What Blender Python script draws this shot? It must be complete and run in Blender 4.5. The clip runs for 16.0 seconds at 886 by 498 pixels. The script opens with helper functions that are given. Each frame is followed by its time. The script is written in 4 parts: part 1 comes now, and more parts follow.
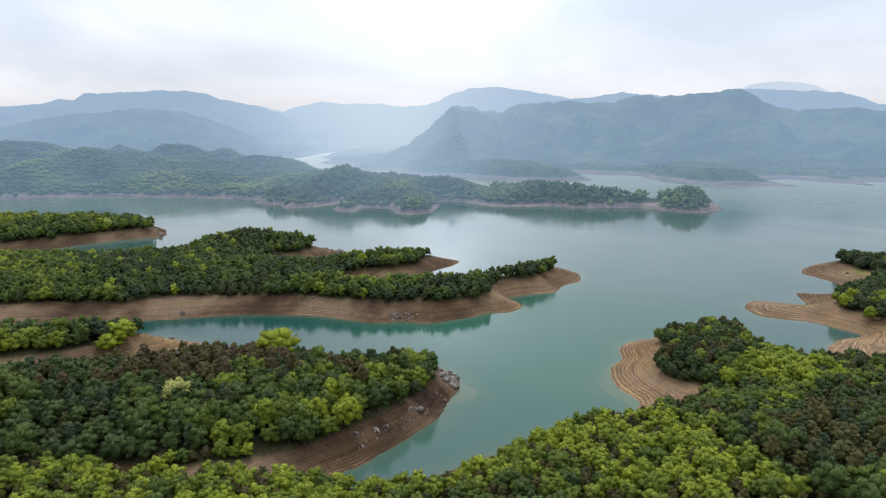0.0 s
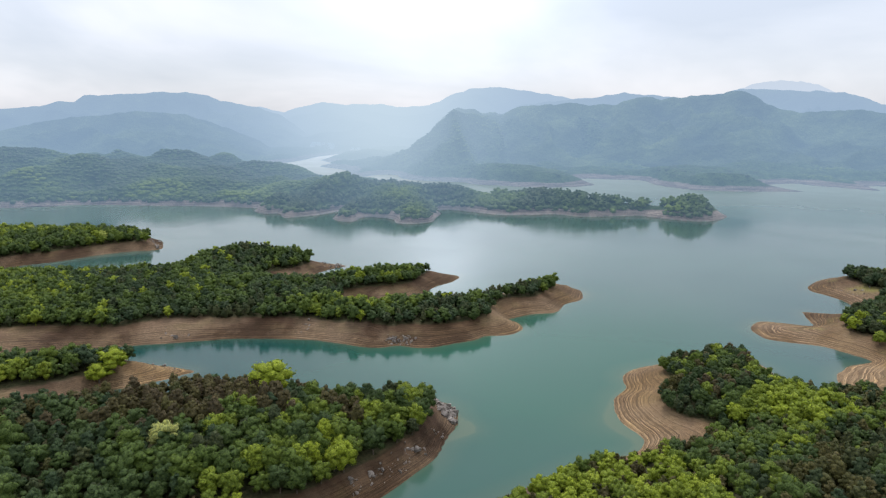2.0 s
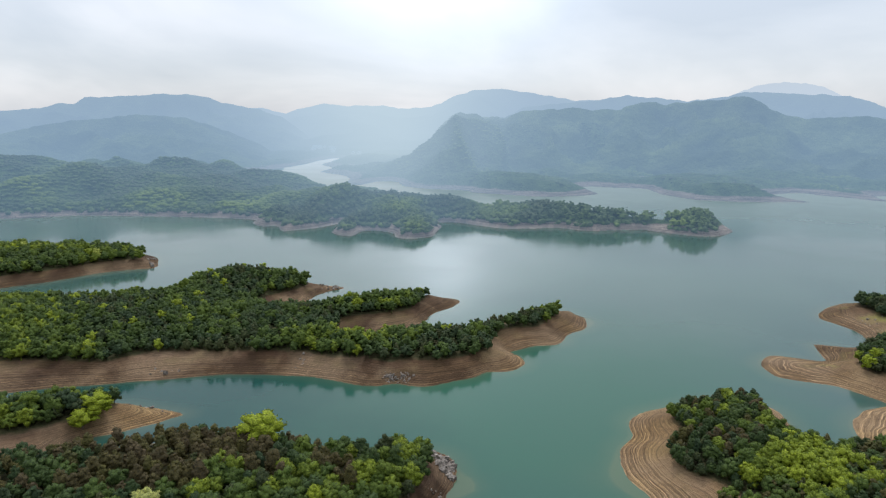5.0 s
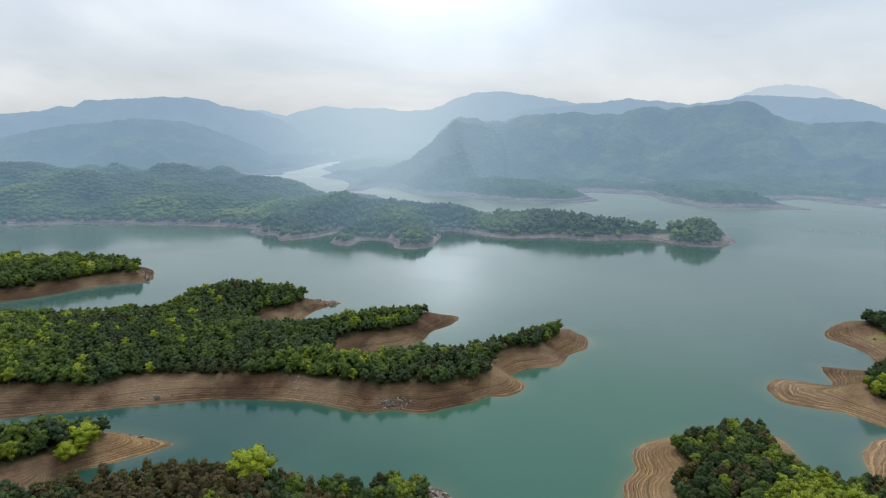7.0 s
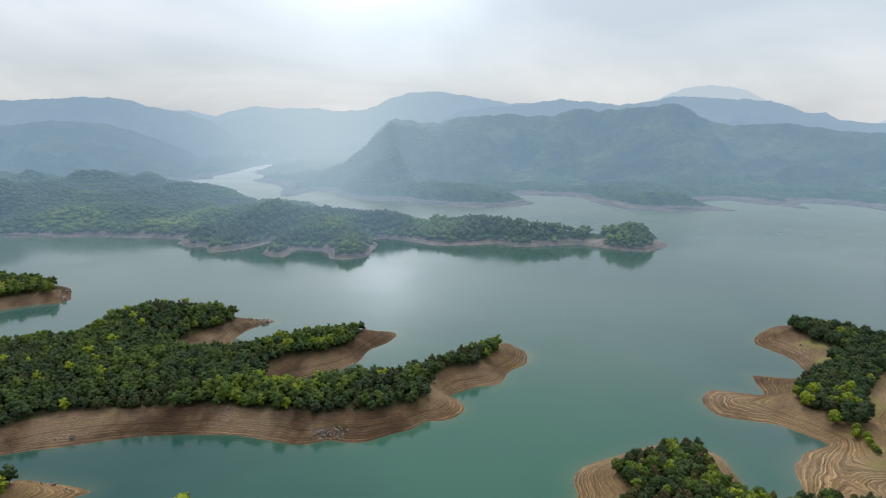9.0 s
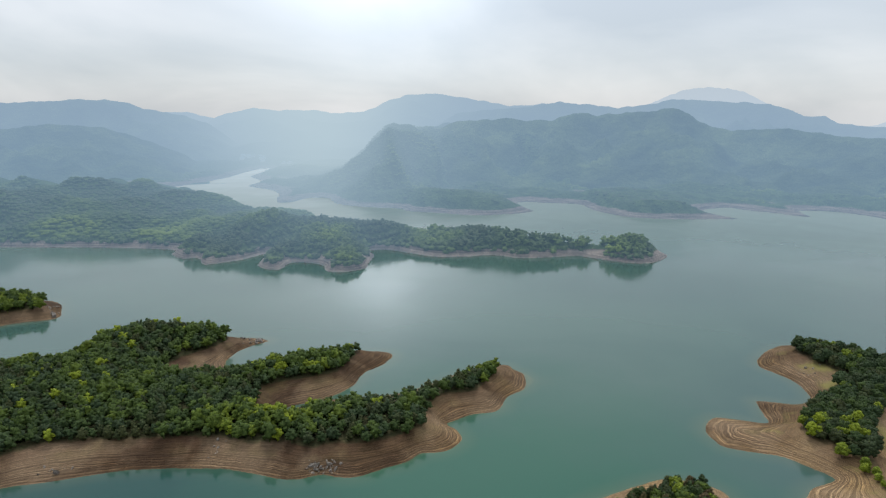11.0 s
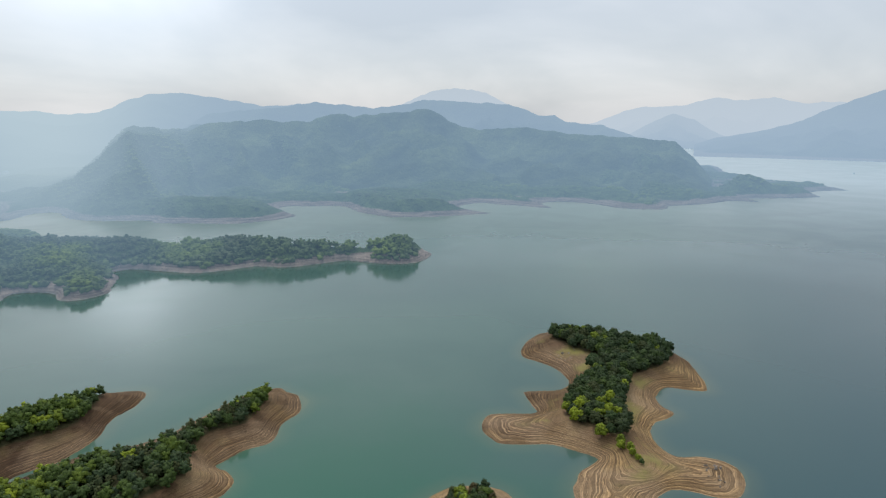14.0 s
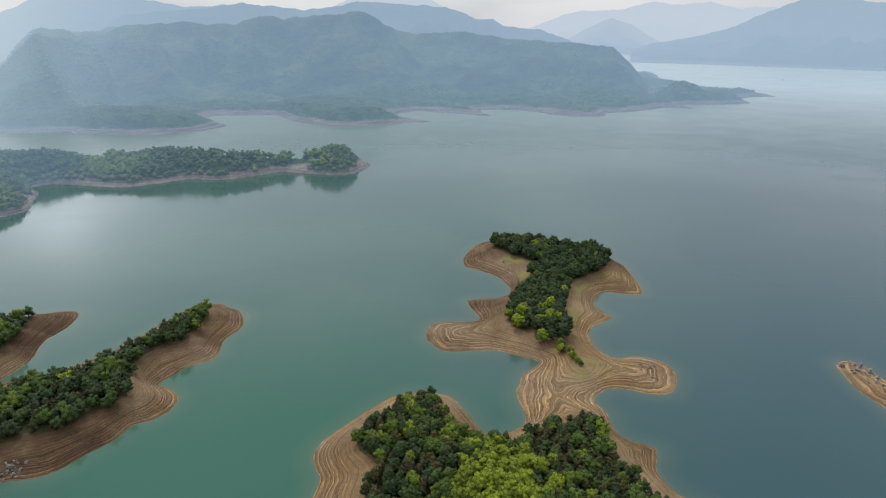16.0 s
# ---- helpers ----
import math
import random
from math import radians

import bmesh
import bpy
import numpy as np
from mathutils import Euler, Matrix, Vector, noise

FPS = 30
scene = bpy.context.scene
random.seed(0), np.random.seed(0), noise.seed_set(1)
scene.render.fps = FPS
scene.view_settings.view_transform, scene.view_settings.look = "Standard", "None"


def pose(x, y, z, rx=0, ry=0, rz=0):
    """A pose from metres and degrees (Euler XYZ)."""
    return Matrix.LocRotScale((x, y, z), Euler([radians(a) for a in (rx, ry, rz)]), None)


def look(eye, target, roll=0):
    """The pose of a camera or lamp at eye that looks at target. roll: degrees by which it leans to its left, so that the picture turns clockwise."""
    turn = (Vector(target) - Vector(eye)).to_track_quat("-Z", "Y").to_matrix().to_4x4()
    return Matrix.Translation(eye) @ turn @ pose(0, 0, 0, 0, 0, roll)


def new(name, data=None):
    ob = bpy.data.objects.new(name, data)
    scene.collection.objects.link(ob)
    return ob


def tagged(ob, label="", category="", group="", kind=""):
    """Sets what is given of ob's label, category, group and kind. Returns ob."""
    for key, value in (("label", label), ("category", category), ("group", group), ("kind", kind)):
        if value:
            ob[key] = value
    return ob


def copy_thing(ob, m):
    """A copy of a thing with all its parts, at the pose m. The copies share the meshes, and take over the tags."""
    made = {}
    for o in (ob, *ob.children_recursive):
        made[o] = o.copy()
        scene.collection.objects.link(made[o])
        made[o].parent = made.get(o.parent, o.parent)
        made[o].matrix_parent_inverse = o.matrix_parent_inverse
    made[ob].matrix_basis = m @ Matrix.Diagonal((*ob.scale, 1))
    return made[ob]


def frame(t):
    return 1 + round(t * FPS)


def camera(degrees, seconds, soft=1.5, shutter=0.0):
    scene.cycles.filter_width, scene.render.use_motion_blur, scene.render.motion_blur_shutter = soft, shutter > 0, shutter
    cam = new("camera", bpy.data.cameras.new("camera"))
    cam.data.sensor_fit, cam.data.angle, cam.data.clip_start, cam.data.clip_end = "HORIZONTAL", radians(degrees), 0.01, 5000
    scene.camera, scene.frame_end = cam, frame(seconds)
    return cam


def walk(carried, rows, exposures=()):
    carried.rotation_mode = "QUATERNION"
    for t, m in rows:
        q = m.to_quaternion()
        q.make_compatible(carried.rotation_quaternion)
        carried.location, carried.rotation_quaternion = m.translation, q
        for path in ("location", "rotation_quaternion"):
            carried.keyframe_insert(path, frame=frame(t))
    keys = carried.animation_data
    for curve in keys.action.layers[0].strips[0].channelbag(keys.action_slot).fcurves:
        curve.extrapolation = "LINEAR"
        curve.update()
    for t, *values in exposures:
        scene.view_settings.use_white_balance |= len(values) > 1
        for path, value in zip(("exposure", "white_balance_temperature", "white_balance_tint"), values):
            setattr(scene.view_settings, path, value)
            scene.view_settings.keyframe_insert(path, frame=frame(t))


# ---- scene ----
cam = camera(65.6, 16.0, soft=1.25)
PATH = [
    (0, (-5.539, -13.924, 105.825), (-5.123, -12.005, 105.446), 0.2),
    (0.5, (-4.554, -11.406, 108.152), (-4.14, -9.486, 107.774), 0.1),
    (1, (-3.609, -8.929, 110.783), (-3.196, -7.009, 110.405), 0.0),
    (1.5, (-2.726, -6.445, 113.644), (-2.314, -4.526, 113.263), 0.1),
    (2, (-1.922, -3.886, 116.423), (-1.511, -1.967, 116.039), 0.1),
    (2.5, (-1.16, -1.231, 119.04), (-0.75, 0.689, 118.655), 0.2),
    (3, (-0.397, 1.42, 121.551), (0.013, 3.339, 121.166), 0.2),
    (3.5, (0.395, 4.012, 123.954), (0.804, 5.931, 123.568), 0.2),
    (4, (1.158, 6.544, 126.433), (1.565, 8.463, 126.046), 0.2),
    (6.5, (4.95, 18.682, 138.492), (5.354, 20.602, 138.103), 0.3),
    (7, (5.956, 21.209, 140.49), (6.359, 23.13, 140.103), 0.3),
    (7.1, (6.162, 21.729, 140.888), (6.561, 23.65, 140.5), 0.3),
    (7.2, (6.365, 22.253, 141.289), (6.766, 24.174, 140.901), 0.3),
    (7.3, (6.567, 22.783, 141.694), (6.981, 24.701, 141.305), 0.3),
    (7.4, (6.765, 23.318, 142.104), (7.217, 25.227, 141.715), 0.2),
    (7.5, (6.958, 23.859, 142.52), (7.473, 25.752, 142.131), 0.2),
    (7.6, (7.147, 24.404, 142.943), (7.696, 26.287, 142.554), 0.2),
    (7.7, (7.331, 24.955, 143.373), (7.896, 26.833, 142.984), 0.2),
    (7.8, (7.511, 25.51, 143.808), (8.085, 27.386, 143.418), 0.2),
    (7.9, (7.688, 26.069, 144.247), (8.262, 27.945, 143.858), 0.2),
    (8, (7.863, 26.633, 144.691), (8.442, 28.507, 144.302), 0.2),
    (8.5, (8.724, 29.499, 146.993), (9.303, 31.374, 146.604), 0.3),
    (9, (9.61, 32.389, 149.551), (10.188, 34.264, 149.16), 0.3),
    (11.5, (15.3, 46.44, 162.036), (15.883, 48.312, 161.645), 0.4),
    (12, (16.872, 49.347, 163.14), (17.453, 51.22, 162.747), 0.4),
    (12.1, (17.201, 49.948, 163.268), (17.785, 51.82, 162.874), 0.4),
    (12.2, (17.532, 50.558, 163.368), (18.139, 52.422, 162.975), 0.3),
    (12.3, (17.866, 51.173, 163.446), (18.489, 53.032, 163.053), 0.3),
    (12.4, (18.2, 51.795, 163.506), (18.833, 53.65, 163.113), 0.3),
    (12.5, (18.533, 52.421, 163.553), (19.177, 54.273, 163.159), 0.3),
    (12.6, (18.865, 53.05, 163.591), (19.515, 54.9, 163.197), 0.3),
    (12.7, (19.195, 53.682, 163.621), (19.885, 55.517, 163.227), 0.3),
    (12.8, (19.523, 54.314, 163.645), (20.254, 56.133, 163.25), 0.3),
    (12.9, (19.848, 54.944, 163.663), (20.595, 56.756, 163.269), 0.3),
    (13, (20.169, 55.57, 163.677), (20.921, 57.381, 163.282), 0.2),
    (13.1, (20.487, 56.191, 163.688), (21.237, 58.002, 163.293), 0.2),
    (13.2, (20.798, 56.806, 163.695), (21.548, 58.617, 163.299), 0.3),
    (13.3, (21.098, 57.416, 163.695), (21.853, 59.225, 163.3), 0.3),
    (13.4, (21.385, 58.02, 163.688), (22.185, 59.81, 163.293), 0.3),
    (13.5, (21.655, 58.619, 163.673), (22.524, 60.376, 163.277), 0.3),
    (13.6, (21.905, 59.212, 163.647), (22.838, 60.937, 163.253), 0.3),
    (13.7, (22.134, 59.795, 163.614), (23.136, 61.481, 163.221), 0.3),
    (13.8, (22.344, 60.364, 163.573), (23.412, 62.009, 163.182), 0.2),
    (13.9, (22.534, 60.912, 163.528), (23.661, 62.518, 163.139), 0.2),
    (14, (22.704, 61.436, 163.481), (23.883, 63.004, 163.092), 0.2),
    (14.1, (22.854, 61.93, 163.432), (24.056, 63.481, 163.043), 0.2),
    (14.2, (22.986, 62.394, 163.382), (24.217, 63.922, 162.993), 0.2),
    (14.3, (23.101, 62.826, 163.329), (24.357, 64.333, 162.94), 0.2),
    (14.4, (23.199, 63.226, 163.275), (24.478, 64.713, 162.885), 0.2),
    (14.5, (23.282, 63.591, 163.217), (24.584, 65.058, 162.826), 0.2),
    (14.6, (23.351, 63.922, 163.155), (24.656, 65.385, 162.763), 0.3),
    (14.7, (23.408, 64.22, 163.092), (24.716, 65.681, 162.7), 0.3),
    (14.8, (23.455, 64.487, 163.027), (24.767, 65.945, 162.632), 0.3),
    (14.9, (23.495, 64.726, 162.964), (24.808, 66.179, 162.559), 0.3),
    (15, (23.53, 64.939, 162.903), (24.845, 66.387, 162.487), 0.4),
    (15.1, (23.561, 65.127, 162.845), (24.875, 66.573, 162.417), 0.4),
    (15.2, (23.591, 65.295, 162.795), (24.902, 66.738, 162.349), 0.4),
    (15.3, (23.622, 65.445, 162.757), (24.929, 66.884, 162.287), 0.5),
    (15.4, (23.654, 65.58, 162.733), (24.956, 67.014, 162.236), 0.5),
    (15.5, (23.69, 65.705, 162.728), (24.988, 67.134, 162.206), 0.5),
    (15.6, (23.73, 65.822, 162.746), (25.024, 67.246, 162.2), 0.5),
    (15.7, (23.774, 65.933, 162.782), (25.064, 67.352, 162.212), 0.5),
    (15.8, (23.822, 66.039, 162.831), (25.107, 67.453, 162.238), 0.6),
    (15.9, (23.871, 66.143, 162.89), (25.151, 67.55, 162.273), 0.6),
    (16, (23.922, 66.245, 162.953), (25.196, 67.646, 162.312), 0.6),
]
walk(cam, [(t, look(eye, target, roll)) for t, eye, target, roll in PATH], exposures=[(0, 0.20, 6200, 18), (4, 0.10, 6200, 16), (8, -0.03, 6250, 13), (13, -0.08, 6300, 13), (14.5, -0.09, 6300, 14), (16, -0.03, 6300, 15)])

# ---- light, sky and exposure ----
SUN_AZ, SUN_EL = 14.0, 58.0          # degrees from +y towards +x, and above the horizon
scene.view_settings.exposure = 0.0
world = bpy.data.worlds.new("sky")
scene.world = world
world.use_nodes = True


class Nodes:
    """Short hand for node trees."""

    def __init__(self, tree):
        self.tree = tree
        tree.nodes.clear()

    def add(self, kind):
        return self.tree.nodes.new(kind)

    def attribute(self, name):
        node = self.add("ShaderNodeAttribute")
        node.attribute_name = name
        return node.outputs["Fac"]

    def link(self, a, b):
        self.tree.links.new(a, b)

    def put(self, socket, value):
        if isinstance(value, bpy.types.NodeSocket):
            self.link(value, socket)
        else:
            socket.default_value = value

    def math(self, op, a, b=0.0, clamp=False):
        node = self.add("ShaderNodeMath")
        node.operation, node.use_clamp = op, clamp
        self.put(node.inputs[0], a)
        self.put(node.inputs[1], b)
        return node.outputs[0]

    def vec(self, op, a, b=(0, 0, 0)):
        node = self.add("ShaderNodeVectorMath")
        node.operation = op
        self.put(node.inputs[0], a)
        self.put(node.inputs[1], b)
        return node.outputs["Value"] if op in ("DOT_PRODUCT", "LENGTH") else node.outputs[0]

    def noise(self, vector, scale, detail=4.0, rough=0.55, warp=0.0):
        node = self.add("ShaderNodeTexNoise")
        if vector is not None:
            self.link(vector, node.inputs["Vector"])
        node.inputs["Scale"].default_value = scale
        node.inputs["Detail"].default_value = detail
        node.inputs["Roughness"].default_value = rough
        node.inputs["Distortion"].default_value = warp
        return node.outputs["Fac"]

    def ramp(self, fac, stops):
        node = self.add("ShaderNodeValToRGB")
        band = node.color_ramp
        while len(band.elements) < len(stops):
            band.elements.new(0.5)
        for element, (at, colour) in zip(band.elements, stops):
            element.position = at
            element.color = (*colour, 1)
        self.put(node.inputs[0], fac)
        return node.outputs[0]

    def mix(self, fac, a, b, blend="MIX"):
        node = self.add("ShaderNodeMix")
        node.data_type, node.blend_type = "RGBA", blend
        self.put(node.inputs[0], fac)
        self.put(node.inputs[6], a if isinstance(a, bpy.types.NodeSocket) else (*a, 1))
        self.put(node.inputs[7], b if isinstance(b, bpy.types.NodeSocket) else (*b, 1))
        return node.outputs[2]


def sun_way():
    a, e = radians(SUN_AZ), radians(SUN_EL)
    return Vector((math.sin(a) * math.cos(e), math.cos(a) * math.cos(e), math.sin(e)))


def build_sky():
    n = Nodes(world.node_tree)
    sky = n.add("ShaderNodeTexSky")
    sky.sky_type, sky.sun_disc, sky.sun_elevation, sky.sun_rotation = "NISHITA", False, radians(SUN_EL), radians(SUN_AZ)
    clear = n.add("ShaderNodeBackground")
    n.link(sky.outputs[0], clear.inputs[0])
    clear.inputs[1].default_value = 0.02
    way = n.add("ShaderNodeTexCoord").outputs["Generated"]
    split = n.add("ShaderNodeSeparateXYZ")
    n.link(way, split.inputs[0])
    up = n.math("ADD", n.math("MAXIMUM", split.outputs[2], 0.0), 0.34)
    flat = n.add("ShaderNodeCombineXYZ")
    n.put(flat.inputs[0], n.math("DIVIDE", split.outputs[0], up))
    n.put(flat.inputs[1], n.math("DIVIDE", split.outputs[1], up))
    banks = n.noise(flat.outputs[0], 0.95, 5.0, 0.5, 0.4)
    shade = n.ramp(banks, [(0.36, (0.665, 0.735, 0.770)), (0.49, (0.785, 0.842, 0.858)), (0.62, (0.960, 0.995, 0.990))])
    bright = Vector((math.sin(radians(12.0)) * math.cos(radians(14.0)), math.cos(radians(12.0)) * math.cos(radians(14.0)), math.sin(radians(14.0))))
    toward = n.math("MAXIMUM", n.vec("DOT_PRODUCT", way, bright), 0.0)
    halo = n.math("ADD", n.math("POWER", toward, 75.0), n.math("MULTIPLY", n.math("POWER", toward, 600.0), 1.6))
    dome = n.math("ADD", n.math("MULTIPLY", n.math("MAXIMUM", split.outputs[2], 0.0), 0.95), 0.67)
    lit = n.math("ADD", n.math("MULTIPLY", halo, 0.62), dome)
    cover = n.add("ShaderNodeBackground")
    n.link(shade, cover.inputs[0])
    n.put(cover.inputs[1], lit)
    both = n.add("ShaderNodeAddShader")
    n.link(clear.outputs[0], both.inputs[0])
    n.link(cover.outputs[0], both.inputs[1])
    out = n.add("ShaderNodeOutputWorld")
    n.link(both.outputs[0], out.inputs[0])


build_sky()
sun = new("sun", bpy.data.lights.new("sun", "SUN"))
sun.data.energy, sun.data.angle, sun.data.color = 2.1, radians(14), (1.0, 0.95, 0.86)
sun.matrix_world = look(sun_way() * 500, (0, 0, 0))


# ---- materials ----
def material(name):
    mat = bpy.data.materials.new(name)
    mat.use_nodes = True
    return mat, Nodes(mat.node_tree)


def finish(n, colour, rough, bump=None, strength=0.3, distance=1.0, through_leaf=0.0, spec=0.3, sheen=0.0, haze_glow=None):
    bsdf = n.add("ShaderNodeBsdfPrincipled")
    n.put(bsdf.inputs["Base Color"], colour)
    n.put(bsdf.inputs["Roughness"], rough)
    bsdf.inputs["Specular IOR Level"].default_value = spec
    bsdf.inputs["Sheen Weight"].default_value = sheen
    bsdf.inputs["Sheen Roughness"].default_value = 0.6
    bsdf.inputs["Sheen Tint"].default_value = (0.8, 0.92, 1.0, 1)
    if bump is not None:
        b = n.add("ShaderNodeBump")
        b.inputs["Strength"].default_value = strength
        b.inputs["Distance"].default_value = distance
        n.link(bump, b.inputs["Height"])
        n.link(b.outputs[0], bsdf.inputs["Normal"])
    last = bsdf.outputs[0]
    if through_leaf:
        thin = n.add("ShaderNodeBsdfTranslucent")
        n.put(thin.inputs[0], colour)
        both = n.add("ShaderNodeMixShader")
        both.inputs[0].default_value = through_leaf
        n.link(last, both.inputs[1])
        n.link(thin.outputs[0], both.inputs[2])
        last = both.outputs[0]
    # haze is painted here: the surface is mixed with a glowing tone
    if haze_glow is not None:
        veil, tone = haze_glow
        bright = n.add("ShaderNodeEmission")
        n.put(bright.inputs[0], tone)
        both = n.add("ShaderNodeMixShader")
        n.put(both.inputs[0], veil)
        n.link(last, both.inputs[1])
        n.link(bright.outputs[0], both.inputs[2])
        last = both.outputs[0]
    out = n.add("ShaderNodeOutputMaterial")
    n.link(last, out.inputs[0])


def place_of(n):
    return n.add("ShaderNodeNewGeometry").outputs["Position"]


# glow colours of the painted haze, by distance and towards the sun
HAZE_NEAR, HAZE_FAR, HAZE_SUN, HAZE_LAST = (0.225, 0.370, 0.510), (0.43, 0.55, 0.65), (0.58, 0.71, 0.72), (0.56, 0.65, 0.71)


def painted_haze(n, at):
    """Haze painted on as a glow: how much covers a far place, and its colour: thicker with distance and low down, paler
    under the sun.
    """
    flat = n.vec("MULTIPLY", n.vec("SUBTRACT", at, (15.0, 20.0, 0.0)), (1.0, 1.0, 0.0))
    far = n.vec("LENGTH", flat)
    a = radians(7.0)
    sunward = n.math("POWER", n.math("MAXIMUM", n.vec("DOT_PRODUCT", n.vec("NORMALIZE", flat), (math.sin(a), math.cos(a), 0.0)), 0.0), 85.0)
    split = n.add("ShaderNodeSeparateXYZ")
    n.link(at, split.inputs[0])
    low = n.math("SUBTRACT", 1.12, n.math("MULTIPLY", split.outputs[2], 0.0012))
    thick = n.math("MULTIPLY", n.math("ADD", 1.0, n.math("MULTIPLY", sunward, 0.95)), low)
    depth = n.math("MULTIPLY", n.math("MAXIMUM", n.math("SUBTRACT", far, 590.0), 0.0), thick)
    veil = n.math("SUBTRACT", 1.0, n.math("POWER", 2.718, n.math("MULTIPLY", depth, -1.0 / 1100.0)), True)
    tone = n.mix(n.math("MULTIPLY", n.math("SUBTRACT", far, 900.0), 1.0 / 3200.0, True), HAZE_NEAR, HAZE_FAR)
    tone = n.mix(n.math("MULTIPLY", n.math("SUBTRACT", far, 3500.0), 1.0 / 1000.0, True), tone, HAZE_LAST)
    tone = n.mix(n.math("MULTIPLY", n.math("MULTIPLY", sunward, 0.65), n.math("MULTIPLY", n.math("SUBTRACT", far, 700.0), 1.0 / 1200.0, True)), tone, HAZE_SUN)
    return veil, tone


def shore_material():
    """Bare sandy bank with old waterlines below the wood, leaf litter and grass above."""
    mat, n = material("shore_soil")
    at = place_of(n)
    split = n.add("ShaderNodeSeparateXYZ")
    n.link(at, split.inputs[0])
    broad, fine = n.noise(at, 0.035, 4), n.noise(at, 0.7, 5, 0.65)
    level = n.math("ADD", split.outputs[2], n.math("MULTIPLY", n.noise(at, 0.05, 3), 1.1))
    lines = n.add("ShaderNodeTexNoise")
    lines.noise_dimensions = "1D"
    n.put(lines.inputs["W"], level)
    lines.inputs["Scale"].default_value = 7.0
    lines.inputs["Detail"].default_value = 2.0
    lines.inputs["Roughness"].default_value = 0.75
    soil = n.ramp(broad, [(0.32, (0.115, 0.078, 0.050)), (0.5, (0.170, 0.120, 0.076)), (0.68, (0.240, 0.178, 0.108))])
    sandy = n.math("MULTIPLY", n.math("SUBTRACT", n.math("ADD", split.outputs[0], n.math("MULTIPLY", broad, 30.0)), 92.0), 0.024, True)
    spit = n.vec("LENGTH", n.vec("MULTIPLY", n.vec("SUBTRACT", at, (-68.0, 314.0, 0.0)), (1.0 / 38.0, 1.0 / 18.0, 0.0)))
    sandy = n.math("MAXIMUM", sandy, n.math("MULTIPLY", n.math("SUBTRACT", 1.3, spit), 1.5, True))
    red = n.math("MULTIPLY", n.math("MULTIPLY", n.math("SUBTRACT", split.outputs[2], 3.2), 0.55, True), n.math("MULTIPLY", n.math("SUBTRACT", n.noise(at, 0.06, 3), 0.40), 5.0, True))
    sandy = n.math("MULTIPLY", sandy, n.math("SUBTRACT", 1.0, n.math("MULTIPLY", n.math("MULTIPLY", n.math("SUBTRACT", split.outputs[1], n.math("SUBTRACT", 330.0, n.math("MULTIPLY", n.math("SUBTRACT", split.outputs[0], 200.0, True), 60.0))), 0.02, True), 0.72)))
    soil = n.mix(1.0, soil, n.mix(sandy, (0.345, 0.298, 0.250), (1.03, 0.97, 0.75)), "MULTIPLY")
    lined = n.ramp(lines.outputs["Fac"], [(0.30, (0.30, 0.28, 0.28)), (0.41, (1.0, 1.0, 1.0)), (0.51, (0.50, 0.46, 0.44)), (0.58, (1.05, 1.03, 1.0)), (0.68, (1.6, 1.57, 1.5))])
    bands = n.add("ShaderNodeTexNoise")
    bands.noise_dimensions = "1D"
    n.put(bands.inputs["W"], level)
    bands.inputs["Scale"].default_value = 1.7
    soil = n.mix(n.ramp(n.noise(at, 0.07, 3, 0.6), [(0.38, (0.15, 0.15, 0.15)), (0.62, (0.8, 0.8, 0.8))]), soil, n.ramp(bands.outputs["Fac"], [(0.36, (0.72, 0.70, 0.70)), (0.5, (1.0, 1.0, 1.0)), (0.62, (1.5, 1.46, 1.4))]), "MULTIPLY")
    soil = n.mix(n.ramp(n.noise(at, 0.022, 4, 0.65, 0.4), [(0.42, (0, 0, 0)), (0.62, (0.55, 0.55, 0.55))]), soil, (0.255, 0.185, 0.118))
    low = n.math("SUBTRACT", 1.0, n.math("MULTIPLY", n.math("MULTIPLY", n.math("SUBTRACT", split.outputs[2], 3.4), 0.5, True), 0.6))
    bank = n.mix(n.math("MULTIPLY", low, n.ramp(n.noise(at, 0.09, 4, 0.6), [(0.35, (0.6, 0.6, 0.6)), (0.6, (1.0, 1.0, 1.0))])), soil, lined, "MULTIPLY")
    # bench relief painted into the colour: dark foot, light rim of each step
    terrace = n.math("FRACT", n.math("ADD", n.math("MULTIPLY", split.outputs[2], 1.9), n.math("MULTIPLY", n.noise(at, 0.11, 3, 0.5), 1.6)))
    rim = n.ramp(terrace, [(0.0, (0.46, 0.42, 0.40)), (0.16, (0.80, 0.78, 0.76)), (0.55, (1.0, 1.0, 1.0)), (0.80, (1.42, 1.40, 1.34)), (0.93, (1.55, 1.52, 1.45)), (1.0, (0.50, 0.46, 0.44))])
    kept = n.ramp(n.noise(at, 0.05, 3, 0.6, 0.3), [(0.36, (0.35, 0.35, 0.35)), (0.58, (1.0, 1.0, 1.0))])
    bank = n.mix(n.math("MULTIPLY", kept, n.math("SUBTRACT", 1.0, n.math("MULTIPLY", n.math("SUBTRACT", split.outputs[2], 2.0), 0.5, True))), bank, rim, "MULTIPLY")
    bank = n.mix(n.math("MULTIPLY", red, 0.25), bank, (0.120, 0.066, 0.042))
    bank = n.mix(0.5, bank, n.ramp(fine, [(0.3, (0.55, 0.55, 0.55)), (0.7, (1.35, 1.35, 1.35))]), "MULTIPLY")
    grass = n.math("MULTIPLY", n.math("SUBTRACT", n.noise(at, 0.045, 5, 0.6), 0.5), 6.0, True)
    high = n.math("MULTIPLY", n.math("SUBTRACT", split.outputs[2], 2.2), 0.6, True)
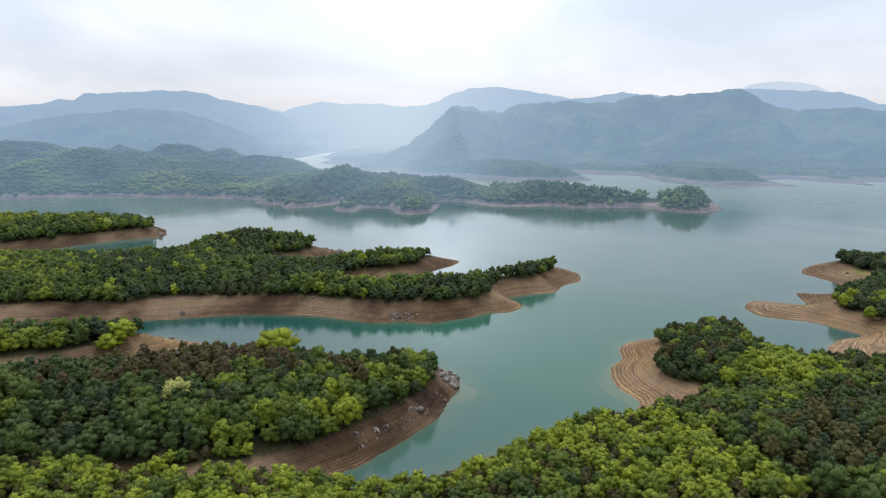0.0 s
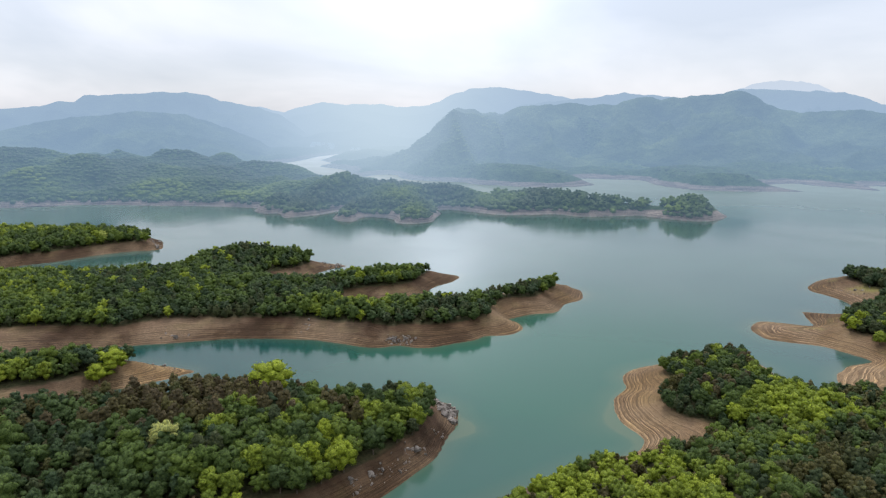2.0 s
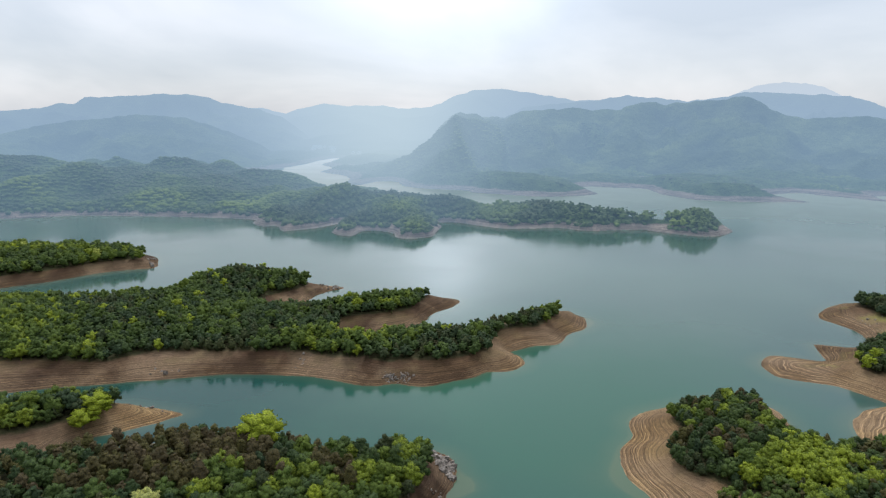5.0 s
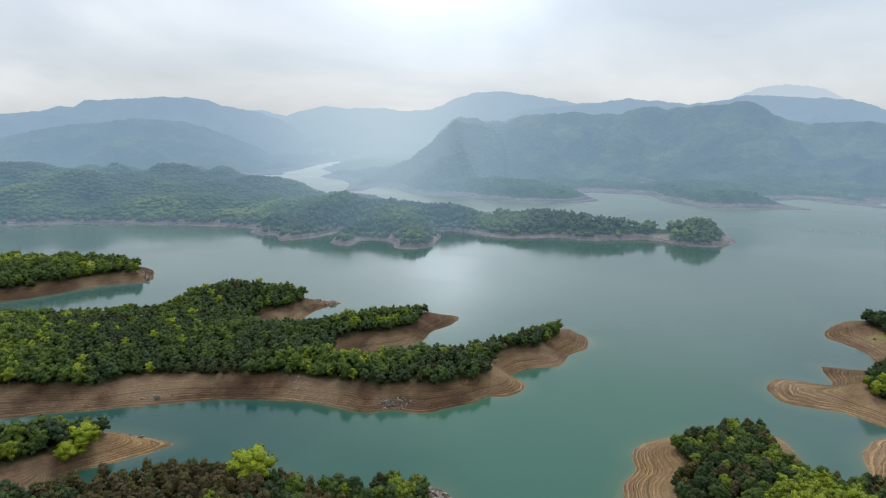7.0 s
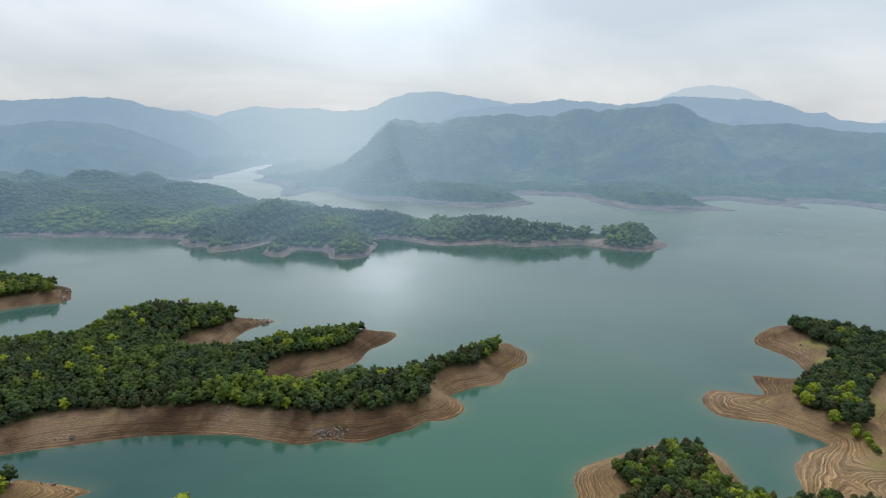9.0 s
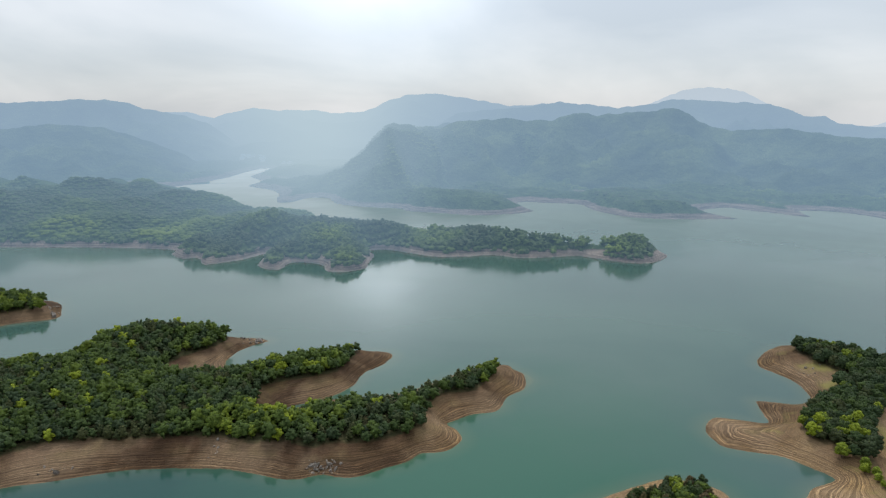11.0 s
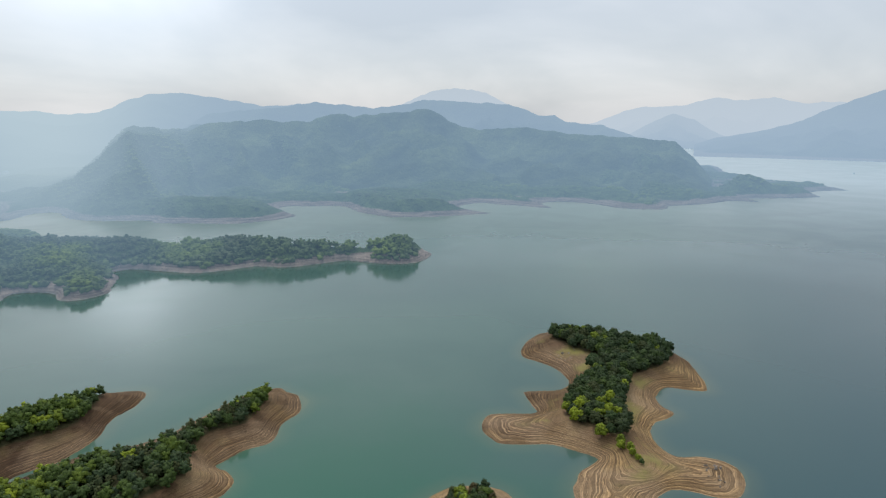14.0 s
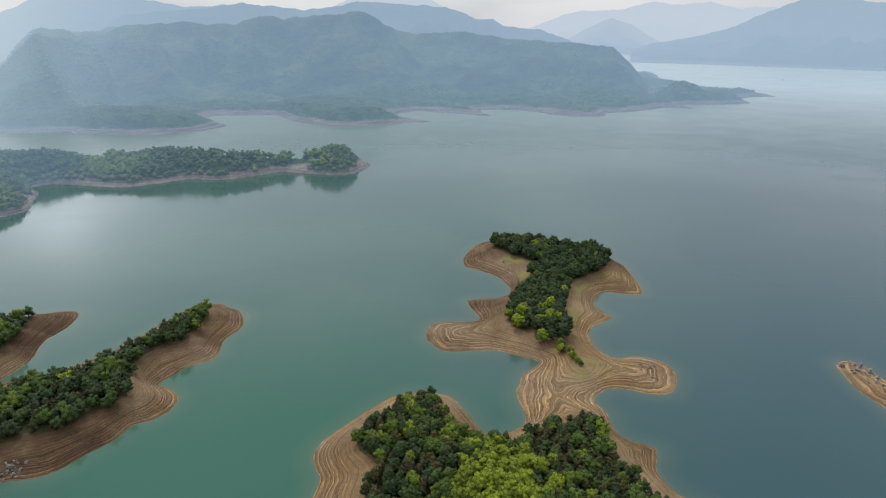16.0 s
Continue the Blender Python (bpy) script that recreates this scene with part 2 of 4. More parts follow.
    bank = n.mix(n.math("MULTIPLY", n.math("MULTIPLY", grass, high), n.math("ADD", 0.2, n.math("MULTIPLY", n.math("SUBTRACT", split.outputs[0], 150.0), 0.008, True))), bank, (0.17, 0.15, 0.05))
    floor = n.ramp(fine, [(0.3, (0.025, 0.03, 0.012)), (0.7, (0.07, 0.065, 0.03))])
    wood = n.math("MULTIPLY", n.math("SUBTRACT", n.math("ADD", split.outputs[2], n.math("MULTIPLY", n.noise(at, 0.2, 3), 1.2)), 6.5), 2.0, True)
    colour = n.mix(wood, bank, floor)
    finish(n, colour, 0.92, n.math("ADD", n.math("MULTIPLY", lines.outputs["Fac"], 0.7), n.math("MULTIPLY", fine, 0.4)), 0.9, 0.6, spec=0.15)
    return mat


def water_material():
    """Turbid green reservoir water; the paler bed shows where it is shallow. Far haze and a dark reflection are painted
    in.
    """
    mat, n = material("lake_water")
    at = place_of(n)
    shallow = n.attribute("shallow")
    broad = n.noise(at, 0.006, 4, 0.5, 0.5)
    deep = n.ramp(broad, [(0.35, (0.034, 0.076, 0.066)), (0.65, (0.046, 0.092, 0.077))])
    split = n.add("ShaderNodeSeparateXYZ")
    n.link(at, split.inputs[0])
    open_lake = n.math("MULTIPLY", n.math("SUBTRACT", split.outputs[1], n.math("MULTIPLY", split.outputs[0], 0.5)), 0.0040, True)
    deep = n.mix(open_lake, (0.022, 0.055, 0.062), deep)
    # haze over the far water, painted as a paler base colour
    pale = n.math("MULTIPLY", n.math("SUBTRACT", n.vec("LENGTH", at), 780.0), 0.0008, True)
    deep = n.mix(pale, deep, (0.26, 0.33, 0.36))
    # darker reflection in the cove, painted into the water colour
    dark_reflection = n.vec("LENGTH", n.vec("MULTIPLY", n.vec("SUBTRACT", at, (-60.0, 305.0, 0.0)), (0.0058, 0.0105, 0.0)))
    deep = n.mix(n.math("MULTIPLY", n.math("SUBTRACT", 1.3, dark_reflection, True), 1.6, True), deep, (0.008, 0.046, 0.040))
    cove = n.vec("LENGTH", n.vec("MULTIPLY", n.vec("SUBTRACT", at, (120.0, 285.0, 0.0)), (0.0085, 0.0066, 0.0)))
    algae = n.math("SUBTRACT", 1.35, n.math("ADD", cove, n.math("MULTIPLY", n.math("SUBTRACT", n.noise(at, 0.02, 4), 0.5), 0.7)), True)
    deep = n.mix(algae, deep, (0.022, 0.082, 0.056))
    edge = n.ramp(shallow, [(0.0, (0, 0, 0)), (0.5, (0.10, 0.10, 0.10)), (0.8, (0.17, 0.17, 0.17)), (1.0, (0.42, 0.42, 0.42))])
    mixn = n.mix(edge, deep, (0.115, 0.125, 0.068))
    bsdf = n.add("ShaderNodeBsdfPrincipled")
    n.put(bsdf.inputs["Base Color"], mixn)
    gust = n.noise(at, 0.012, 3, 0.5, 0.8)
    distant = n.math("MULTIPLY", n.math("SUBTRACT", n.vec("LENGTH", at), 820.0), 1.0 / 260.0, True)
    n.put(bsdf.inputs["Roughness"], n.math("ADD", n.ramp(gust, [(0.35, (0.09, 0.09, 0.09)), (0.65, (0.15, 0.15, 0.15))]), n.math("MULTIPLY", distant, 0.23)))
    bsdf.inputs["IOR"].default_value = 1.33
    n.put(bsdf.inputs["Specular IOR Level"], n.math("ADD", 0.33, n.math("MULTIPLY", n.math("MULTIPLY", n.math("SUBTRACT", split.outputs[1], 330.0), 0.0035, True), 0.19)))
    ripple = n.add("ShaderNodeBump")
    ripple.inputs["Strength"].default_value = 0.05
    ripple.inputs["Distance"].default_value = 0.3
    n.link(n.math("MULTIPLY", n.noise(at, 0.5, 4, 0.6), n.math("SUBTRACT", 1.0, n.math("MULTIPLY", n.vec("LENGTH", at), 1.0 / 700.0), True)), ripple.inputs["Height"])
    n.link(ripple.outputs[0], bsdf.inputs["Normal"])
    out = n.add("ShaderNodeOutputMaterial")
    n.link(bsdf.outputs[0], out.inputs[0])
    return mat


LEAF_STOPS = [(0.0, (0.070, 0.054, 0.032)), (0.16, (0.080, 0.077, 0.026)), (0.34, (0.035, 0.059, 0.029)), (0.58, (0.066, 0.103, 0.021)), (0.85, (0.205, 0.258, 0.022)), (1.0, (0.36, 0.37, 0.14))]


def wood_material(name, hazy=False):
    """Leaves of a whole wood: each tree has a tint of its own."""
    mat, n = material(name)
    tint = n.attribute("tint")
    colour = n.ramp(tint, LEAF_STOPS)
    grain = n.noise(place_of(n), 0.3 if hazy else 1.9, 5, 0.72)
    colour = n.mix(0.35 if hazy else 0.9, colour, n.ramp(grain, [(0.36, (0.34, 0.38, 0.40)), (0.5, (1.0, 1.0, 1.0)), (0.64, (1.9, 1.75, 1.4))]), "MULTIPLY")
    # far leaves also carry the painted haze as a glow
    haze_glow = painted_haze(n, place_of(n)) if hazy else None
    finish(n, colour, 0.7, grain, 0.5, 0.2, through_leaf=0.0 if hazy else 0.30, spec=0.12, haze_glow=haze_glow)
    return mat


def tree_material(name, low, high):
    """Leaves of a single tree, between two of the wood's tints."""
    mat, n = material(name)
    own = n.add("ShaderNodeObjectInfo").outputs["Random"]
    tint = n.math("ADD", n.math("MULTIPLY", own, high - low), low)
    colour = n.ramp(tint, LEAF_STOPS)
    grain = n.noise(place_of(n), 1.6, 5, 0.7)
    colour = n.mix(0.9, colour, n.ramp(grain, [(0.36, (0.34, 0.38, 0.40)), (0.5, (1.0, 1.0, 1.0)), (0.64, (1.9, 1.75, 1.4))]), "MULTIPLY")
    finish(n, colour, 0.7, grain, 0.6, 0.2, through_leaf=0.30, spec=0.12)
    return mat


def bark_material():
    mat, n = material("bark")
    at = place_of(n)
    finish(n, n.ramp(n.noise(at, 2.5, 5, 0.7), [(0.3, (0.05, 0.038, 0.028)), (0.7, (0.14, 0.11, 0.085))]), 0.9, n.noise(at, 6, 4), 0.6, 0.1)
    return mat


def rock_material():
    mat, n = material("grey_rock")
    at = place_of(n)
    own = n.add("ShaderNodeObjectInfo").outputs["Random"]
    stone = n.ramp(n.noise(at, 0.9, 6, 0.65), [(0.3, (0.075, 0.063, 0.054)), (0.52, (0.19, 0.168, 0.146)), (0.74, (0.35, 0.325, 0.29))])
    stone = n.mix(0.5, stone, n.ramp(own, [(0.0, (0.6, 0.6, 0.6)), (1.0, (1.35, 1.33, 1.3))]), "MULTIPLY")
    finish(n, stone, 0.88, n.noise(at, 2.2, 6, 0.7), 0.8, 0.5, spec=0.2)
    return mat


def hill_material(name, low, high, foot, rough_scale=0.012):
    """A far wooded range, with haze painted over it as a glow."""
    mat, n = material(name)
    at = place_of(n)
    cover = n.noise(at, rough_scale, 6, 0.65)
    colour = n.ramp(cover, [(0.35, low), (0.65, high)])
    # broad light and dark patches painted in place of sunlit and shaded spurs
    stands = n.noise(at, rough_scale * 0.35, 5, 0.6, 0.6)
    colour = n.mix(0.4, colour, n.ramp(stands, [(0.38, (0.35, 0.4, 0.45)), (0.62, (1.9, 1.8, 1.5))]), "MULTIPLY")
    colour = n.mix(0.2, colour, n.ramp(n.noise(at, 0.11, 3, 0.6), [(0.35, (0.6, 0.6, 0.6)), (0.65, (1.4, 1.4, 1.4))]), "MULTIPLY")
    if foot:
        split = n.add("ShaderNodeSeparateXYZ")
        n.link(at, split.inputs[0])
        colour = n.mix(n.math("MULTIPLY", n.math("SUBTRACT", n.math("ADD", 7.0, n.math("MULTIPLY", n.noise(at, 0.02, 3), 6.0)), split.outputs[2]), 0.4, True), colour, (0.32, 0.26, 0.20))
    relief = n.math("ADD", n.noise(at, rough_scale * 2.2, 5, 0.6), n.math("MULTIPLY", n.noise(at, 0.1, 3, 0.6), 0.10))
    finish(n, colour, 0.9, relief, 0.6, 45.0, spec=0.1, haze_glow=painted_haze(n, at))
    return mat


def far_soil_material():
    """Forest floor and bare brown foot of the far shores, with haze painted on as a glow."""
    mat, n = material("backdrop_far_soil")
    at = place_of(n)
    split = n.add("ShaderNodeSeparateXYZ")
    n.link(at, split.inputs[0])
    floor = n.ramp(n.noise(at, 0.05, 6, 0.7), [(0.35, (0.026, 0.048, 0.018)), (0.65, (0.075, 0.115, 0.040))])
    foot = n.math("MULTIPLY", n.math("SUBTRACT", n.math("ADD", 3.4, n.math("MULTIPLY", n.noise(at, 0.025, 4, 0.6), 8.5)), split.outputs[2]), 0.8, True)
    bank = n.ramp(n.noise(n.vec("MULTIPLY", at, (0.02, 0.02, 0.9)), 1.0, 4, 0.6), [(0.35, (0.095, 0.076, 0.062)), (0.6, (0.230, 0.190, 0.155))])
    colour = n.mix(foot, floor, bank)
    finish(n, colour, 0.92, n.noise(at, 0.05, 5, 0.65), 0.9, 14.0, spec=0.1, haze_glow=painted_haze(n, at))
    return mat


def plain_material(name, colour, rough=0.7, hazy=False):
    mat, n = material(name)
    at = place_of(n)
    grain = n.ramp(n.noise(at, 1.5, 4), [(0.3, tuple(c * 0.8 for c in colour)), (0.7, colour)])
    # hazy ones get the painted haze glow too
    finish(n, grain, rough, haze_glow=painted_haze(n, at) if hazy else None)
    return mat


SOIL, WATER, BARK, ROCK = shore_material(), water_material(), bark_material(), rock_material()
WOOD = wood_material("mixed_wood_leaves")
WOOD_FAR = wood_material("backdrop_far_leaves", True)
LEAF_PINE = tree_material("pine_needles", 0.27, 0.44)
LEAF_BROWN = tree_material("browned_needles", 0.0, 0.16)
LEAF_OAK = tree_material("oak_leaves", 0.42, 0.74)
LEAF_BRIGHT = tree_material("young_leaves", 0.70, 0.86)
LEAF_LIME = tree_material("lime_green_leaves", 0.84, 0.87)
LEAF_CREAM = tree_material("cream_blossom_leaves", 0.96, 1.0)
SHORE_FAR = far_soil_material()


# ---- the plan of the shores, in metres, traced to fit the camera's view ----
MAIN_SHORE = [(-129, 356), (-97, 357), (-84, 358), (-68, 358), (-46, 359), (-26, 357), (-1, 350), (10, 345), (32, 330), (46, 330), (54, 326), (63, 324), (75, 328), (86, 330), (94, 336), (103, 335), (112, 338), (118, 346), (118, 355), (115, 363), (122, 366), (133, 370), (144, 370), (151, 374), (160, 387), (173, 394), (179, 404), (183, 416), (180, 424), (177, 434), (158, 434), (131, 421), (108, 410), (81, 407), (65, 411), (48, 406), (33, 403), (42, 409), (57, 411), (67, 418), (77, 427), (83, 438), (89, 447), (99, 454), (108, 464), (112, 473), (107, 480), (92, 485)]
MAIN_SHORE_B = [(92, 485), (73, 483), (51, 477), (31, 476), (6, 481), (10, 502), (18, 514), (25, 519), (34, 525), (26, 533), (11, 539), (-8, 548), (-47, 564), (-80, 548), (-92, 522), (-104, 522), (-110, 527), (-147, 532)]
MAIN_WOOD = [(-149, 384), (-101, 373), (-88, 377), (-74, 383), (-54, 381), (-27, 374), (0, 368), (16, 357), (32, 354), (42, 344), (52, 345), (61, 344), (73, 342), (87, 345), (101, 353), (108, 370), (120, 385), (140, 386), (156, 402), (164, 413), (165, 416), (150, 412), (125, 399), (106, 390), (84, 387), (66, 390), (49, 386), (37, 381), (24, 390), (18, 403), (23, 411), (25, 425), (44, 431), (67, 434), (75, 444), (87, 464), (90, 473)]
MAIN_WOOD_B = [(90, 473), (79, 468), (57, 464), (37, 459), (17, 454), (-7, 452), (-26, 458), (-29, 474), (-20, 490), (1, 507), (8, 521), (6, 526), (-8, 534), (-46, 548), (-74, 533), (-84, 506), (-98, 502), (-145, 499)]
SPIT_SHORE = [(-150, 325), (-102, 329), (-90, 330), (-84, 330), (-78, 330), (-68, 324), (-52, 314), (-55, 311), (-60, 307), (-67, 304), (-74, 301), (-92, 292)]
NEAR_SHORE = [(-76, 282), (-58, 284), (-40, 286), (-26, 284), (-11, 282), (-4, 276), (4, 266), (16, 258), (46, 254), (50, 258), (56, 252), (56, 240), (50, 227), (45, 219), (40, 209), (28, 198), (20, 190), (12, 183), (4, 179), (3, 175)]
RIGHT_SHORE = [(20, 167), (88, 195), (96, 195), (111, 200), (116, 204), (119, 211), (118, 222), (120, 233), (125, 245), (135, 255), (139, 266), (146, 273), (159, 277), (192, 282), (205, 274), (210, 264), (206, 249), (202, 238), (203, 231), (208, 229)]
RIGHT_SHORE_E = [(257, 220), (252, 210), (244, 202), (242, 193), (245, 185), (245, 181), (237, 177), (232, 173), (228, 165), (227, 159)]
FORK_SHORE = [(203, 231), (208, 229), (217, 228), (225, 233), (231, 243), (238, 250), (250, 257), (257, 258), (265, 259), (267, 263), (262, 277), (258, 285), (248, 292), (239, 300), (239, 308), (241, 317), (248, 325), (257, 329), (266, 324), (279, 315), (284, 324), (290, 335), (294, 341), (304, 335), (312, 330), (323, 332), (331, 341), (337, 357), (337, 373), (335, 384), (343, 395), (359, 406), (377, 413), (389, 412)]
FORK_SHORE_B = [(389, 412), (409, 401), (428, 378), (434, 351), (423, 327), (419, 315), (402, 294), (386, 278), (379, 280), (371, 292), (364, 295), (350, 289), (342, 279), (340, 270), (331, 268), (319, 268), (307, 260), (300, 249), (299, 238), (309, 231), (313, 221), (310, 212), (299, 204), (288, 201), (281, 207), (277, 217), (272, 222), (264, 223), (257, 220)]
GROVE_A = [(370, 395), (362, 370), (362, 349), (355, 334), (339, 321), (347, 308), (361, 309), (382, 308), (402, 315), (415, 327), (411, 344), (395, 367), (384, 390)]
GROVE_B = [(328, 320), (308, 318), (292, 304), (279, 296), (276, 287), (280, 274), (279, 266), (281, 256), (273, 241), (271, 237), (284, 254), (298, 269), (308, 280), (329, 294), (340, 308)]
GROVE_C = [(352, 338), (334, 326), (320, 320), (306, 315), (296, 304), (306, 282), (324, 292), (345, 304), (360, 318)]
RIGHT_WOOD = [(136, 228), (144, 235), (151, 243), (151, 251), (155, 259), (166, 264), (180, 266), (193, 264), (196, 256), (192, 243), (188, 232), (189, 223), (197, 217), (207, 218), (216, 216), (226, 213), (236, 206), (235, 200), (226, 191), (220, 182), (216, 172), (212, 162)]
NEAR_WOOD = [(43, 246), (42, 227), (34, 215), (23, 205), (12, 197), (3, 190), (-10, 184), (-40, 180), (-90, 200), (-130, 230), (-120, 262), (-80, 272), (-45, 276), (-22, 272), (-8, 262), (6, 251), (22, 247)]
LEFT_SHORE = [(-259, 547), (-217, 576), (-197, 586), (-184, 595), (-167, 610), (-148, 620), (-122, 625), (-121, 642), (-128, 670), (-148, 688), (-192, 701), (-269, 715)]
FAR_SHORE = [(-371, 951), (-317, 954), (-278, 963), (-207, 944), (-135, 924), (-56, 889), (-54, 860), (-39, 831), (-25, 833), (-18, 797), (-5, 798), (24, 811), (48, 833), (37, 779), (47, 755), (60, 753), (74, 781), (101, 764), (103, 732), (118, 722), (143, 732), (155, 763), (167, 795), (166, 821), (186, 822), (207, 798), (232, 768), (262, 761), (296, 760), (320, 737), (353, 732), (387, 731), (400, 714), (415, 691), (447, 675), (488, 702)]
FAR_SHORE_B = [(488, 702), (482, 727), (436, 752), (406, 765), (359, 791), (307, 848), (271, 876), (233, 900), (185, 958), (148, 1017), (108, 1082), (46, 1141), (5, 1269), (-45, 1427), (-100, 1508)]
OPP_SHORE = [(-159, 1596), (-86, 1618), (10, 1792), (74, 1982), (123, 2063), (85, 1893), (62, 1806), (83, 1676), (50, 1589), (91, 1501), (102, 1419), (90, 1303), (117, 1287), (153, 1341), (187, 1331), (191, 1249), (230, 1194), (281, 1164), (291, 1127), (329, 1096), (382, 1055), (429, 1053), (459, 1056), (494, 1078), (497, 1119), (517, 1189), (570, 1157), (606, 1130), (592, 1055), (604, 986), (628, 960), (680, 932), (743, 919), (769, 911)]
OPP_SHORE_B = [(769, 911), (758, 951), (769, 1007), (835, 1030), (848, 990), (870, 949), (878, 920), (895, 902), (929, 961), (972, 947), (994, 896), (990, 827), (1038, 777), (1089, 795), (1131, 780), (1206, 773), (1251, 769), (1273, 728), (1307, 771), (1357, 742), (1454, 700), (1494, 749), (1581, 752), (1621, 719), (1649, 776), (1689, 885), (1686, 1008), (1757, 1082), (2085, 1320), (2203, 1403), (2454, 1534), (2935, 1872)]
ROCK_SHORE = [(377, 161), (385, 159), (385, 151), (377, 139), (367, 118), (327, 108), (348, 130), (357, 144), (369, 156)]
RIGHT_BACK = [(205, 120), (190, 20), (60, -60), (-200, -60), (-300, 100), (-290, 240), (-180, 262), (-90, 215), (-60, 182), (-22, 172), (-4, 164), (30, 157), (70, 177), (88, 185), (100, 187), (112, 189), (124, 191), (136, 192), (147, 190), (144, 197), (141, 207), (135, 213)]
SPIT_WOOD = [(-76, 316), (-84, 309), (-100, 296), (-130, 290), (-200, 285), (-260, 280), (-230, 300), (-150, 314), (-110, 320), (-88, 321)]
NEAR_RIDGE = [(6.8, 25), (8.8, 41), (10.6, 79), (11.6, 111), (12.6, 131), (13.1, 134), (14.0, 131), (15.1, 126), (16.6, 135), (18.2, 144), (20.6, 142), (22.2, 134), (24.3, 117), (25.9, 96), (27.6, 78), (30.7, 65), (35.3, 57), (37.6, 54), (40.0, 57), (42.3, 60), (44.6, 62), (47.0, 68), (49.3, 76), (51.5, 89), (54.2, 107), (55.9, 110), (57.7, 94), (59.1, 56), (60.4, 50), (62.9, 36), (66.1, 30)]
MAIN_RIDGE = [(14.0, 10), (15.5, 62), (17.0, 118), (18.1, 138), (20.8, 140), (22.4, 147), (24.0, 141), (26.3, 143), (27.2, 151), (28.5, 157), (31.6, 157), (33.5, 166), (35.5, 174), (36.6, 162), (37.2, 147), (38.3, 133), (39.8, 123), (42.2, 129), (44.0, 127), (46.2, 118), (50.1, 109), (53.5, 105), (55.5, 95), (56.9, 61), (58.3, 15)]
MID_RIDGE = [(13.0, 15), (15.0, 70), (16.6, 120), (18.3, 158), (22.7, 174), (24.4, 181), (26.7, 194), (28.2, 182), (29.3, 185), (31.3, 174), (33.1, 184), (35.4, 204), (37.7, 197), (42.3, 191), (44.6, 156), (46.0, 155), (46.9, 137), (49.7, 129), (51.5, 108), (53.3, 80)]
PEAK_RIDGE = [(-4.8, 4), (-2.3, 51), (-1.4, 115), (-0.2, 149), (1.9, 172), (4.1, 161), (6.7, 169), (8.0, 151), (10.7, 157), (12.5, 204), (14.3, 236), (16.6, 247), (18.9, 227), (22.6, 189), (25.4, 203), (29.0, 158)]
WEST_RIDGE = [(-26.2, 110), (-22.6, 138), (-20.1, 134), (-17.7, 140), (-16.4, 160), (-15.5, 155), (-14.8, 180), (-11.8, 184), (-10.2, 197), (-7.2, 191), (-5.0, 164), (-2.4, 137), (-1.1, 119), (0.1, 84), (1.9, 10)]
WEST_SPUR = [(-26.4, 65), (-20.2, 76), (-18.5, 90), (-16.0, 107), (-11.1, 124), (-7.9, 116), (-5.1, 82), (-2.5, 40), (-1.2, 10), (-0.6, -6), (0.4, -14)]
FAR_PEAK = [(30.8, 157), (33.0, 190), (34.6, 248), (35.9, 285), (37.9, 309), (40.0, 293), (41.6, 238), (43.6, 162), (45.6, 118)]
WEST_FAR = [(-8.5, 90), (-5.8, 136), (-4.4, 152), (-3.0, 149), (-1.4, 132), (0.8, 95), (2.5, 40)]
EAST_FAR = [(46.9, 70), (49.2, 107), (51.4, 178), (52.7, 203), (55.8, 210), (57.9, 258), (60.0, 240), (62.1, 257), (64.1, 223), (66.4, 229), (69.7, 197), (74.9, 167)]
EAST_CONE = [(50.6, 7), (51.9, 54), (53.7, 125), (55.0, 162), (56.7, 132), (58.5, 59), (60.2, 16)]
EAST_RIDGE = [(56.8, 22), (58.1, 50), (61.4, 85), (64.2, 138), (66.0, 190), (67.9, 239), (69.3, 272), (70.0, 255), (71.4, 256), (72.8, 232), (74.8, 240), (77.9, 211), (82.2, 168)]


# ---- forms of the ground ----
def lattice(ix, iy, seed):
    h = (ix.astype(np.int64) * 374761393 + iy.astype(np.int64) * 668265263 + seed * 974711) & 0x7FFFFFFF
    h = ((h ^ (h >> 13)) * 1274126177) & 0x7FFFFFFF
    return ((h ^ (h >> 16)) & 0xFFFF) / 65535.0


def value_noise(x, y, seed=0):
    """Smooth noise from 0 to 1 with cells of one unit."""
    ix, iy = np.floor(x), np.floor(y)
    u, v = x - ix, y - iy
    u, v = u * u * (3 - 2 * u), v * v * (3 - 2 * v)
    a, b = lattice(ix, iy, seed), lattice(ix + 1, iy, seed)
    c, d = lattice(ix, iy + 1, seed), lattice(ix + 1, iy + 1, seed)
    return (a + (b - a) * u) * (1 - v) + (c + (d - c) * u) * v


def rough_noise(x, y, size, seed=0, octaves=3):
    total, weight = 0, 0
    for k in range(octaves):
        total = total + value_noise(x / size * 2**k, y / size * 2**k, seed + k) * 0.5**k
        weight += 0.5**k
    return total / weight


def smooth_ring(points, steps=4):
    """A closed curve through the points of a ring."""
    p = np.array(points, float)
    a, b, c, d = np.roll(p, 1, 0), p, np.roll(p, -1, 0), np.roll(p, -2, 0)
    rows = []
    for k in range(steps):
        t = k / steps
        rows.append(0.5 * (2 * b + (c - a) * t + (2 * a - 5 * b + 4 * c - d) * t * t + (3 * b - a - 3 * c + d) * t**3))
    return np.stack(rows, 1).reshape(-1, 2)


